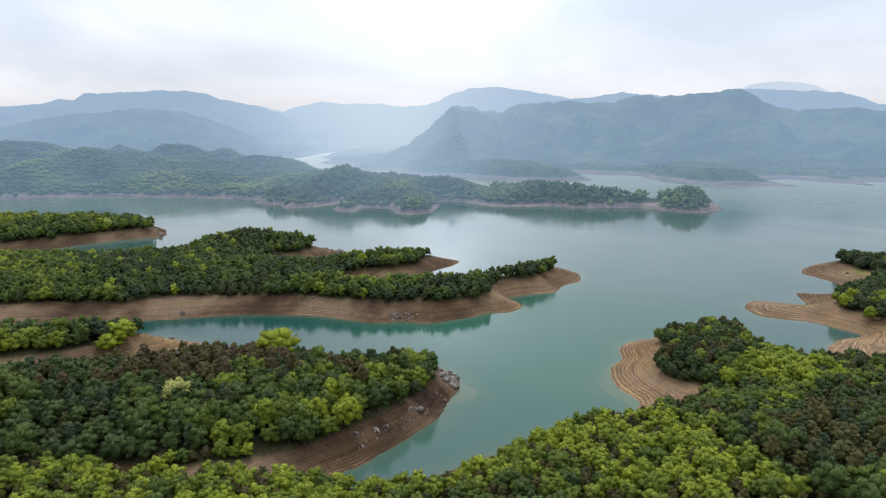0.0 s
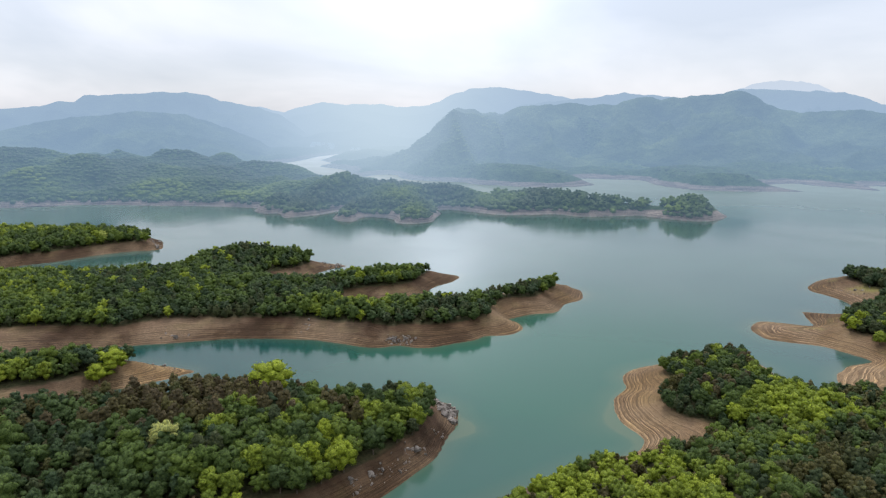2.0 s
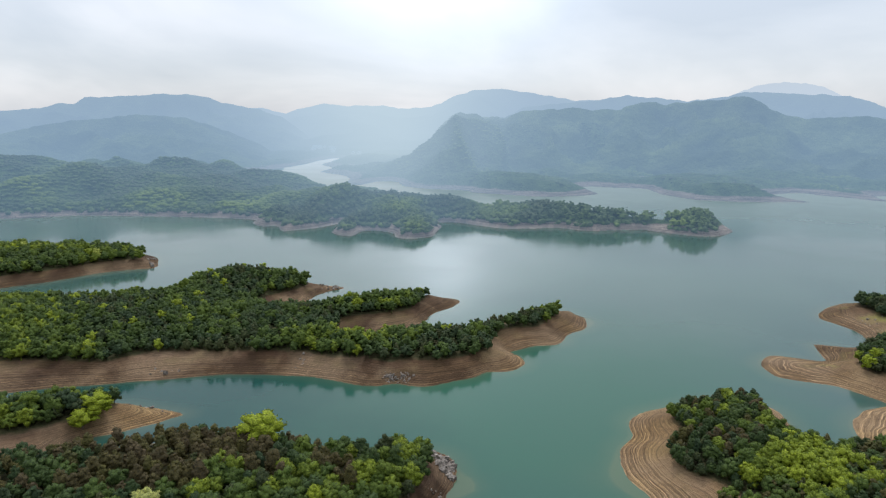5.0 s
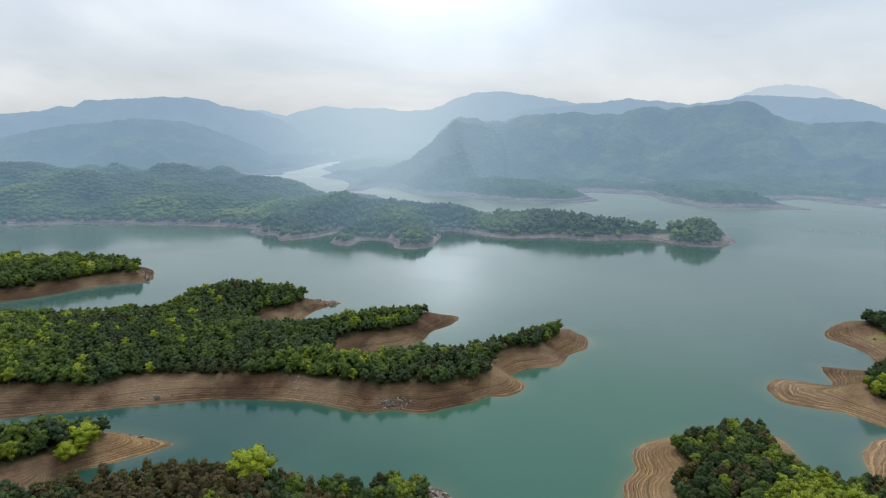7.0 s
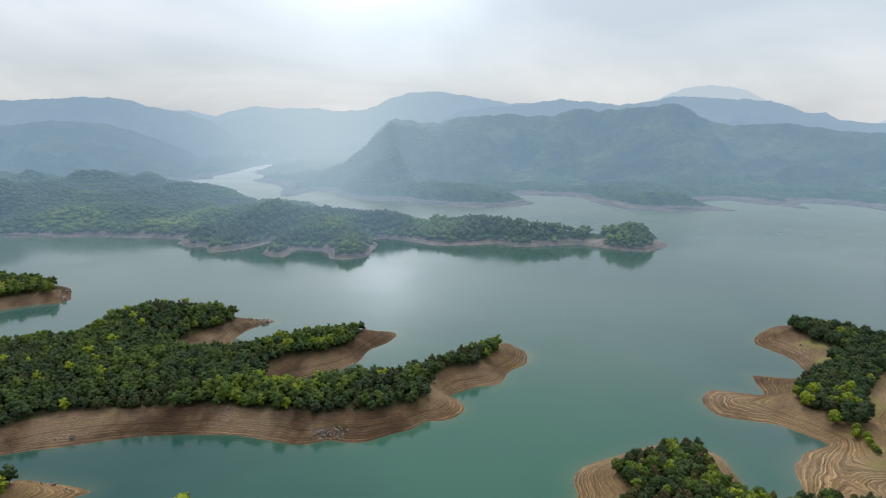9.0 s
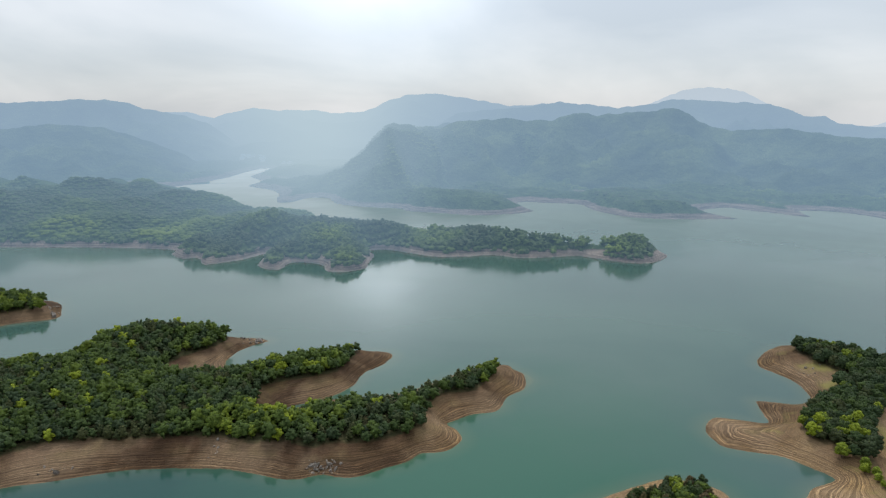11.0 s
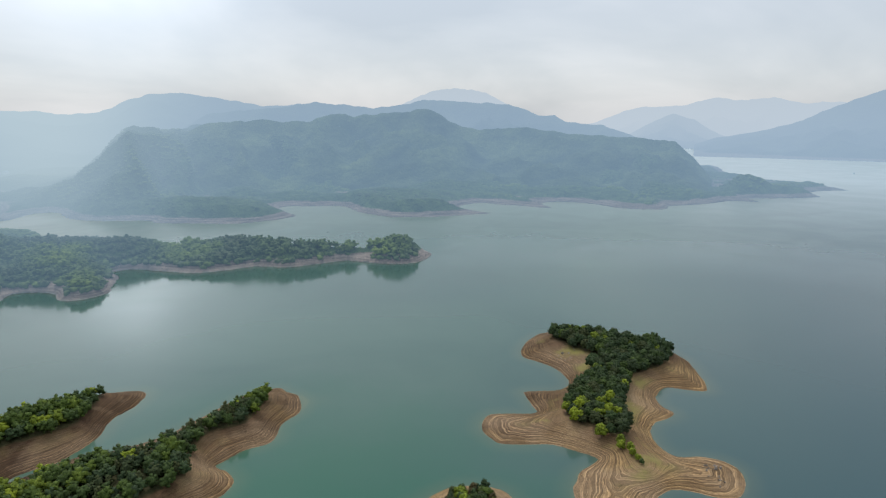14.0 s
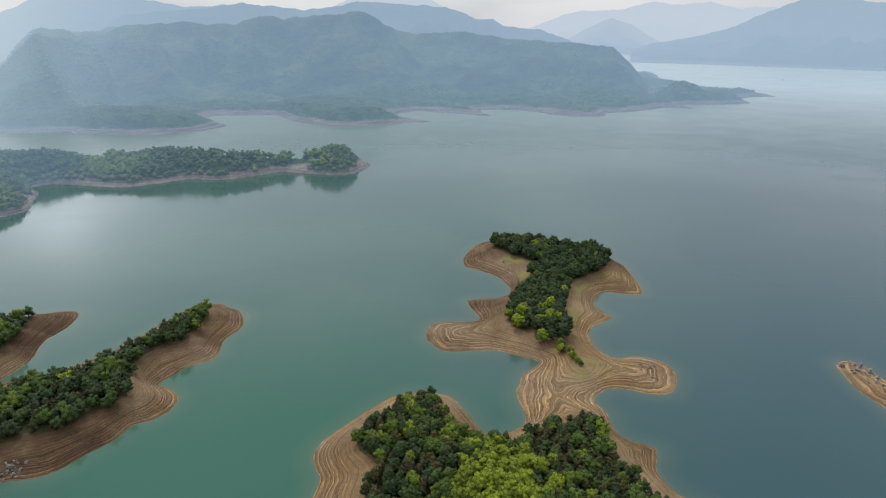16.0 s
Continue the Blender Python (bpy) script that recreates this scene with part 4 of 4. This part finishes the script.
def join_trees(name, rows, shapes, mat, label, with_trunk=True, category="woodland"):
    """One object for a wood nobody could count. rows: x, y, z, turn, scale, height, tint, shape."""
    cos, tris, tints, faces, at = [], [], [], [], 0
    stem = tube([(0, 0, -0.8), (0, 0, 6.0)], [0.26, 0.12], 4)
    stem_face = unit(stem[0] * (1, 1, 0) + 1e-6)
    for k, (x, y, z, turn, scale, tall, tint, shape) in enumerate(rows):
        co, tri, face = shapes[shape][k * 7 % len(shapes[shape])]
        if with_trunk:
            co, tri, face = np.concatenate([co, stem[0]]), np.concatenate([tri, stem[1] + len(co)]), np.concatenate([face, stem_face])
        c, s = math.cos(turn), math.sin(turn)
        turned = np.array([[c, s, 0], [-s, c, 0], [0, 0, 1.0]])
        cos.append(co @ turned * (scale, scale, tall) + (x, y, z))
        faces.append(face @ turned)
        tris.append(tri + at)
        tints.append(np.full(len(co), tint))
        at += len(co)
    mesh = fill_mesh(name, np.concatenate(cos), np.concatenate(tris), np.concatenate(tints), normals=np.concatenate(faces))
    return thing(name, mesh, mat, label, category, kind="stuff")


def tint_at(x, y, r):
    """The kind of wood by place: stands of pine, oak and young bright trees."""
    stand = rough_noise(x, y, 42.0, 81, 2)
    grain = r.normal(0, 0.09, x.size)
    pick = r.uniform(size=x.size)
    t = np.where(y > 340, 0.44 + 0.5 * (stand - 0.45), 0.52 + 0.75 * (stand - 0.45)) + grain
    t = np.where((y > 340) & (pick < 0.03), 0.80, np.where(y > 340, np.maximum(t, 0.26), t))
    # the wooded point: browned pines along its back, dark pines inland, bright oaks towards the cove
    point = (y > 176) & (y < 285) & (x > -150) & (x < 60)
    inland = np.clip((y - 200 + 0.25 * (x + 20) + 40 * (stand - 0.45)) / 45, 0, 1) * np.clip((22 - x) / 30, 0, 1)
    t = np.where(point, 0.515 - 0.27 * inland + 0.75 * (stand - 0.45) + grain, t)
    browned = point & (y > 218 - 0.1 * x) & (y < 275) & (x < 16) & (pick < 0.85 * np.clip((rough_noise(x, y, 25.0, 85, 2) - 0.24) * 8, 0, 1))
    t = np.where(browned, r.uniform(0.02, 0.18, x.size), t)
    # the near crest: yellowish young growth with some brown
    crest = (y <= 186) & (x < 110)
    t = np.where(crest, np.where(pick < 0.34, r.uniform(0.06, 0.22, x.size), np.clip(0.67 + 0.7 * (stand - 0.45), 0.54, 0.77) + grain), t)
    # the eastern hill: small olive pines, with a clump of bright broadleaves
    east = (x > 110) & (x < 250) & (y < 285)
    small = rough_noise(x, y, 20.0, 87, 2)
    t = np.where(east, np.where(r.uniform(size=x.size) < np.clip(0.62 + 2.2 * (0.5 - small), 0.2, 0.9), r.uniform(0.10, 0.32, x.size), np.where(pick < 0.10, 0.70, 0.46 + 0.4 * (small - 0.5) + grain)), t)
    lush = east & (np.exp(-(((x - 174) / 22) ** 2 + ((y - 200) / 20) ** 2)) * (0.55 + 1.1 * rough_noise(x, y, 13.0, 89, 2)) > r.uniform(0.30, 0.85, x.size))
    t = np.where(lush, r.uniform(0.70, 0.84, x.size), t)
    return np.clip(t, 0.0, 0.86)


def wood_rows(x, y, z, r, scale=(0.82, 1.20), tints=None):
    t = tint_at(x, y, r) if tints is None else tints
    rows = []
    for k in range(x.size):
        s = r.uniform(*scale) * (0.72 if 112 < x[k] < 250 and 150 < y[k] < 278 else 0.62 if y[k] < 186 and x[k] < 112 and scale[1] < 1.25 else 1.0) * (1.12 if t[k] > 0.5 else 0.94)
        shape = "pine" if t[k] < (0.42 if y[k] < 300 else 0.29) else "round"
        rows.append((x[k], y[k], z[k] - 0.7, r.uniform(0, 6.28), s, s * r.uniform(0.85, 1.12), t[k], shape))
    return rows


r = np.random.default_rng(21)
x, y = scatter(-260, 440, -60, 570, 4.95, 3)
x3, y3 = scatter(112, 250, 150, 275, 4.95, 31)
x4, y4 = scatter(-140, 112, 112, 186, 3.9, 37)
crest = (x > -140) & (x < 112) & (y > 112) & (y < 186)
x, y = np.concatenate([x[~crest], x3 + 2.4, x4]), np.concatenate([y[~crest], y3 + 1.2, y4])
z, wood, shore = ground_height(x, y)
grown = wood > np.where(x > 240, 0.0, -0.2) + 1.4 * rough_noise(x, y, 8.0, 91, 2)
x, y, z, wood = x[grown], y[grown], z[grown], wood[grown]
single = ((x > 240) & (y > 225)) | ((x > -34) & (x < 52) & (y > 186) & (y < 256)) | ((x > 128) & (x < 210) & (y > 214) & (y < 275))
mainland = y > 340 + np.where(x < -60, -8, 0)
mainland &= x < 240
south = ~single & ~mainland
sight = south & (y > np.where(x > 60, 70, 112)) & (x > -140)
mx, my = scatter(-260, 240, 330, 570, 4.5, 13)
mz, mw, _ = ground_height(mx, my)
now = (mw > -0.3 + 1.2 * rough_noise(mx, my, 8.0, 91, 2)) & (my > 340 + np.where(mx < -60, -8, 0))
join_trees("woodland", wood_rows(mx[now], my[now], mz[now], r, (0.72, 1.06)), ROUGH, WOOD, "mixed green woodland of oak and pine on a long peninsula")
join_trees("woodland", wood_rows(x[sight], y[sight], z[sight], r), PLAIN, WOOD, "dense mixed woodland of green oaks and brownish pines on the hills by the cove")
rest = south & ~sight
below = rest & (x > -70) & (x < 110)
rest &= ~below
join_trees("woodland", wood_rows(x[below][::3], y[below][::3], z[below][::3], r, (1.3, 1.7)), ROUGH, WOOD, "dense mixed woodland on the crest of the hill behind the cove")
join_trees("woodland", wood_rows(x[rest][::3], y[rest][::3], z[rest][::3], r, (1.15, 1.6)), BACK, WOOD, "dense mixed woodland on the hill behind the cove")

x2, y2 = scatter(-420, -90, 520, 730, 5.6, 5)
z2, w2, _ = ground_height(x2, y2)
ok = (w2 > 0) & (y2 > 535) & (x2 > -0.42 * y2 - 30)
join_trees("woodland", wood_rows(x2[ok], y2[ok], z2[ok], r, (0.84, 1.18), np.clip(tint_at(x2[ok], y2[ok], r) + 0.1, 0.2, 1)), ROUGH, WOOD, "bright green woodland on a low headland")
x2, y2 = scatter(-560, 500, 660, 1300, 7.2, 6)
z2, d2 = far_height(x2, y2)
ok = (d2 > 13) & (x2 > -0.42 * y2 - 40) & (np.hypot(x2 - 410, y2 - 727) > 16) & (x2 < 462)
tall = np.clip(0.38 + 0.8 * (rough_noise(x2, y2, 60, 93, 3) - 0.45) + r.normal(0, 0.02, x2.size), 0.32, 0.62)
near_part = y2 < 900 + 0.25 * x2
rx, ry = scatter(-420, 500, 660, 1000, 5.6, 16)
rz, rd = far_height(rx, ry)
rim = (rd > 6.0 + 3 * rough_noise(rx, ry, 20.0, 94, 2)) & (rd < 13) & (rx > -0.42 * ry - 40) & (np.hypot(rx - 410, ry - 727) > 15) & (rx < 464)
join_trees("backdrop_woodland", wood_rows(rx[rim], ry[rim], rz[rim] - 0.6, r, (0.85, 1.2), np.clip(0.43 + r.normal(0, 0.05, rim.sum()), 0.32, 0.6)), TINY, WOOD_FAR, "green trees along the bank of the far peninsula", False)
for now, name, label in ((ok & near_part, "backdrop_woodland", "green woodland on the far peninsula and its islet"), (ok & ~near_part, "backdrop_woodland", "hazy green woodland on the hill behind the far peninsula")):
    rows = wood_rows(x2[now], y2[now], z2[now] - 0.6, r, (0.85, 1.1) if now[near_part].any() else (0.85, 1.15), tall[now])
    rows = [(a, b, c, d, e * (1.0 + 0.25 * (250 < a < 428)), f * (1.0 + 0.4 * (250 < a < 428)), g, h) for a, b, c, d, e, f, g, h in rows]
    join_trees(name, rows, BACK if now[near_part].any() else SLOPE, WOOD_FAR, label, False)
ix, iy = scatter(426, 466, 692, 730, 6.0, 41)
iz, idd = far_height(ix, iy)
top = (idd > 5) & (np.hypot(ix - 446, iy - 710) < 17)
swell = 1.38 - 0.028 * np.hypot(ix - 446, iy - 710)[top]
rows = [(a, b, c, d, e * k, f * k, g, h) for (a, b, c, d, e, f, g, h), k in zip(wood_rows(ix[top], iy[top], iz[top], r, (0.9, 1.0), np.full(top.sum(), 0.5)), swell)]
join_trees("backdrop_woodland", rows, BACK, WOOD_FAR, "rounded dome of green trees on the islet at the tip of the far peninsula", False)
x2, y2 = scatter(-300, 1900, 720, 1900, 10.6, 8)
z2, d2 = opposite_height(x2, y2)
az2 = np.degrees(np.arctan2(x2 - EYE_A[0], y2 - EYE_A[1]))
clear = rough_noise(x2, y2, 90.0, 99, 3)
ok = (d2 > 24 + 80 * np.maximum(rough_noise(x2, y2, 70.0, 98, 3) - 0.38, 0)) & (az2 > -7) & (az2 < 66) & (d2 < 500) & (np.hypot(x2 - 517, y2 - 1438) > 15) & ((clear > 0.39) | (d2 > 90))
# broad tint patches stand in for light and shade on the spurs
kind = np.clip(0.41 + 0.9 * (rough_noise(x2, y2, 110, 95, 3) - 0.47) + r.normal(0, 0.015, x2.size), 0.30, 0.62)
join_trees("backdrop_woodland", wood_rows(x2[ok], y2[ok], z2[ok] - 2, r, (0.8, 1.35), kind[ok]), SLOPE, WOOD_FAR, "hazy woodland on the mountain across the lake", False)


def crown_mesh(made):
    co, tri, face = made
    return fill_mesh("crown", co, tri, normals=face)


def tree_kind(name, shape, leaf, seed):
    """One tree of its own: trunk with limbs, and crown."""
    g = np.random.default_rng(seed)
    root = new(name)
    stem = trunk(g, 7.5, 6, 4)
    thing("trunk", fill_mesh("trunk", *stem), BARK, parent=root)
    thing("crown", crown_mesh(FINE[shape][seed % len(FINE[shape])]), leaf, parent=root)
    return root


KINDS = {
    "pine": [(tree_kind("pine_tree", "pine", LEAF_PINE, s), "dark green pine tree with layered boughs in the wood", "wood pines") for s in (1, 2, 3)],
    "brown": [(tree_kind("pine_tree", "pine", LEAF_BROWN, s), "brownish pine tree with thinning needles in the wood", "browned pines") for s in (4, 5)],
    "oak": [(tree_kind("oak_tree", "round", LEAF_OAK, s), "mid-green broadleaf tree with a rounded crown", "wood oaks") for s in (6, 7, 8, 9)],
    "dark": [(tree_kind("evergreen_tree", "round", LEAF_PINE, s), "dark green evergreen tree with a rounded crown in a grove", "grove evergreens") for s in (18, 19, 20)],
    "bright": [(tree_kind("broadleaf_tree", "round", LEAF_BRIGHT, s), "bright yellow-green broadleaf tree in young leaf", "young bright trees") for s in (11, 12, 13)],
}
used = set()
sx, sy, sz = x[single], y[single], z[single]
st = tint_at(sx, sy, r)
grove = sx > 240
st = np.where(grove, np.clip(0.36 + r.normal(0, 0.06, sx.size), 0.29, 0.6), st)
st = np.where(grove & (sy < 300) & (r.uniform(size=sx.size) < 0.28), 0.8, st)
for k in range(sx.size):
    kind = "brown" if st[k] < 0.18 else "pine" if st[k] < 0.42 else "oak" if st[k] < 0.74 else "bright"
    kind = "dark" if grove[k] and kind == "pine" else kind
    root, label, group = KINDS[kind][k % len(KINDS[kind])]
    s = r.uniform(0.84, 1.24) * (0.76 if sx[k] < 240 and sx[k] > 112 else 1.0) * (0.90 if grove[k] else 1.0) * (0.6 if grove[k] and sy[k] < 258 else 1.0)
    m = Matrix.LocRotScale((sx[k], sy[k], sz[k] - 0.2), Euler((0, 0, r.uniform(0, 6.28))), None)
    ob = root if root.name not in used else copy_thing(root, m)
    if root.name not in used:
        used.add(root.name)
        ob.matrix_basis = m
    ob.scale = (s, s, s * r.uniform(0.88, 1.12))
    tagged(ob, label, "tree", group)

for px, py, kind, s in ((270.5, 238.5, "oak", 0.34), (272.0, 242.0, "bright", 0.42), (274.0, 246.5, "bright", 0.5), (277.0, 250.0, "oak", 0.55), (276.0, 255.0, "bright", 0.62), (279.5, 258.0, "oak", 0.62), (278.0, 286.0, "bright", 1.0), (277.0, 268.0, "bright", 0.9)):
    root, label, group = KINDS[kind][0]
    pz = float(ground_height(np.array([px]), np.array([py]))[0][0])
    ob = copy_thing(root, pose(px, py, pz - 0.2, 0, 0, 57 * px))
    ob.scale = (s * 1.15, s * 1.15, s)
    tagged(ob, label, "tree", group)

lime = tree_kind("broadleaf_tree", "round", LEAF_LIME, 15)
cream = tree_kind("flowering_tree", "round", LEAF_CREAM, 17)
for px, py, s in ((-14.5, 257.5, 1.75), (-84.0, 307.0, 1.3), (-88.0, 300.0, 1.05)):
    pz = float(ground_height(np.array([px]), np.array([py]))[0][0])
    m = pose(px, py, pz - 0.2, 0, 0, 40 * px)
    ob = lime if s == 1.75 else copy_thing(lime, m)
    ob.matrix_basis = m
    ob.scale = (s * 1.4, s * 1.4, s)
    tagged(ob, "tall lime green broadleaf tree standing above its neighbours", "tree", "tall lime green trees")
pz = float(ground_height(np.array([-46.0]), np.array([212.0]))[0][0])
cream.matrix_basis = pose(-46.0, 212.0, pz, 0, 0, 70)
cream.scale = (1.25, 1.25, 1.2)
tagged(cream, "broadleaf tree covered in cream blossom in the wood", "tree")


# ---- rocks on the banks ----
def rock_mesh(seed):
    g = np.random.default_rng(seed)
    co, tri = BLOB_HIGH
    cut = co.copy()
    for _ in range(12):
        way = g.normal(size=3)
        way /= np.linalg.norm(way)
        over = np.maximum(cut @ way - g.uniform(0.28, 0.62), 0)
        cut = cut - over[:, None] * way
    return fill_mesh("rock", cut * 1.5 * g.uniform(0.6, 1.3, 3) * (1, 1, 0.8), tri, smooth=False)


ROCKS = [rock_mesh(s) for s in range(7)]
for m in ROCKS:
    m.materials.append(ROCK)
r = np.random.default_rng(33)


def rocks(count, spots, size, label, group):
    """Rocks strewn round spots (x, y, spread) on the bank."""
    px, py = [], []
    for k in range(count):
        cx, cy, spread = spots[k % len(spots)]
        px.append(cx + r.normal() * spread)
        py.append(cy + r.normal() * spread)
    px, py = np.array(px), np.array(py)
    pz, pw, ps = ground_height(px, py)
    for k in range(count):
        if ps[k] < 0.3 or pw[k] > 1:
            continue
        s = size * math.exp(r.normal(0, 0.45))
        ob = thing("rock", ROCKS[k % 7], None, label, "rock", group)
        ob.matrix_basis = Matrix.LocRotScale((px[k], py[k], pz[k] + 0.12 * s), Euler(r.uniform(0, 6, 3)), (s, s, s))


for k in range(40):
    f = (k % 20) / 19
    bx, by = 48.0 + 7.6 * f - 1.2 * f * f + r.uniform(-2.4, 1.0), 255.0 - 20 * f + r.uniform(-1.0, 1.0)
    bz = max(float(ground_height(np.array([bx]), np.array([by]))[0][0]), -0.2)
    s = r.uniform(1.2, 2.3) * (1 - 0.35 * f)
    ob = thing("boulder", ROCKS[k % 7], None, "large craggy pale grey boulder in the outcrop at the point", "boulder", "boulders at the point")
    ob.matrix_basis = Matrix.LocRotScale((bx, by, bz + 0.35 * s), Euler((r.uniform(-0.3, 0.3), r.uniform(-0.3, 0.3), r.uniform(0, 6))), (s * 1.25, s, s * r.uniform(0.7, 1.2)))
rocks(70, [(50, 250, 1.8), (52, 246, 1.7), (53.5, 242, 1.7), (48, 253, 1.8), (54, 245, 1.6), (51, 248, 2.2)], 0.95, "grey jagged rock at the tip of the wooded point", "rocks at the point")
rocks(72, [(36, 213, 1.8), (30, 206, 2.0), (33, 210, 1.2), (22, 198, 1.6), (18, 196, 1.0), (12, 192, 1.6), (35, 211, 1.5), (44, 224, 1.6), (26, 203, 2.5)], 0.5, "grey weathered rock on the bare bank", "rocks on the cove bank")
rocks(66, [(44, 334, 1.8), (42, 335, 1.4), (46, 333, 1.5), (53, 333, 1.8), (51, 332, 1.4), (48, 333, 2.2), (-2, 362, 3.0), (-70, 366, 3.0)], 0.62, "grey rock on the terraced bank", "rocks on the peninsula bank")
rocks(18, [(-60, 318, 2.0), (-72, 325, 2.0), (-66, 322, 2.0)], 0.55, "pale rock along the edge of the sand spit", "rocks on the sand spit")
rocks(28, [(30, 523, 2.0), (24, 524, 2.5), (18, 528, 3.0), (27, 527, 2.0)], 0.95, "dark rock at the tip of a finger of land", "rocks on the finger")
rocks(18, [(-124, 632, 3.0), (-126, 645, 4.0), (-130, 655, 3.0)], 1.0, "grey rock at the tip of the low headland", "rocks on the headland")
rocks(34, [(352, 360, 3.0), (350, 368, 2.0), (362, 362, 2.5), (296, 218, 3.0), (300, 221, 2.0), (292, 214, 3.0)], 0.6, "pale rock on the bare shore of the forked point", "rocks on the forked point")
rocks(38, [(380, 150, 4.0), (372, 138, 5.0), (382, 155, 3.0), (376, 144, 5.0)], 0.75, "grey rock on the low stony spit", "rocks on the stony spit")


# ---- village at the head of the side valley ----
def house(wide, deep, high, wall_mat, roof_mat):
    root = new("house")
    bm = bmesh.new()
    bmesh.ops.create_cube(bm, size=1.0)
    bmesh.ops.transform(bm, matrix=Matrix.Translation((0, 0, high / 2)) @ Matrix.Diagonal((wide, deep, high, 1)), verts=bm.verts)
    mesh = bpy.data.meshes.new("wall")
    bm.to_mesh(mesh)
    bm.free()
    thing("wall", mesh, wall_mat, parent=root)
    w, d = wide / 2 + 0.6, deep / 2 + 0.6
    mesh = bpy.data.meshes.new("roof")
    mesh.from_pydata([(-w, -d, high), (w, -d, high), (w, d, high), (-w, d, high), (-w, 0, high + deep * 0.35), (w, 0, high + deep * 0.35)], [], [(0, 1, 5, 4), (3, 4, 5, 2), (0, 4, 3), (1, 2, 5), (0, 3, 2, 1)])
    thing("roof", mesh, roof_mat, parent=root)
    return root


PLASTER, ROOF_BLUE = plain_material("backdrop_white_plaster", (0.8, 0.8, 0.78), hazy=True), plain_material("backdrop_blue_sheet_roof", (0.3, 0.42, 0.5), hazy=True)
base_house = house(12, 9, 5, PLASTER, ROOF_BLUE)
SITES = [(77 + r.uniform(-45, 45), 2250 + r.uniform(-70, 70)) for _ in range(11)] + [(119 + r.uniform(-20, 20), 2150), (167 + r.uniform(-15, 15), 2040), (180, 2046), (518, 1445)]
for k, (hx, hy) in enumerate(SITES):
    m = pose(hx, hy, float(opposite_height(np.array([hx]), np.array([hy]))[0][0]) - 0.6, 0, 0, r.uniform(0, 180))
    ob = base_house if k == 0 else copy_thing(base_house, m)
    ob.matrix_basis = m
    tagged(ob, "small white house with a blue roof in the far village" if hy > 1500 else "lone white house among trees below the mountain", "house", "village houses" if hy > 1500 else "")


# ---- boat on the open lake ----
def boat(hull_mat, cabin_mat):
    """A small work boat: a hull with a raked bow, and a cabin with a roof."""
    root = new("boat")
    bm = bmesh.new()
    rows = []
    for x, half, keel in ((-4.5, 1.3, -0.2), (-1.5, 1.6, -0.35), (2.0, 1.4, -0.3), (4.2, 0.6, 0.0), (5.2, 0.05, 0.5)):
        rows.append([bm.verts.new(p) for p in ((x, -half, 1.0), (x, -half * 0.7, keel), (x, half * 0.7, keel), (x, half, 1.0))])
    for a, b in zip(rows, rows[1:]):
        for k in range(4):
            bm.faces.new((a[k], b[k], b[(k + 1) % 4], a[(k + 1) % 4]))
    bm.faces.new(rows[0])
    bm.faces.new(rows[-1][::-1])
    mesh = bpy.data.meshes.new("hull")
    bm.to_mesh(mesh)
    bm.free()
    thing("hull", mesh, hull_mat, parent=root)
    bm = bmesh.new()
    bmesh.ops.create_cube(bm, size=1.0)
    bmesh.ops.transform(bm, matrix=Matrix.Translation((-1.6, 0, 1.85)) @ Matrix.Diagonal((3.0, 2.0, 1.7, 1)), verts=bm.verts)
    bmesh.ops.bevel(bm, geom=bm.edges[:], offset=0.15, segments=2, affect="EDGES")
    mesh = bpy.data.meshes.new("cabin")
    bm.to_mesh(mesh)
    bm.free()
    thing("cabin", mesh, cabin_mat, parent=root)
    return root


craft = boat(PLASTER, PLASTER)
craft.matrix_basis = pose(2090.0, 908.0, 0.0, 0, 0, 25)
craft.scale = (1.4, 1.4, 1.4)
tagged(craft, "small white boat on the open lake", "boat")
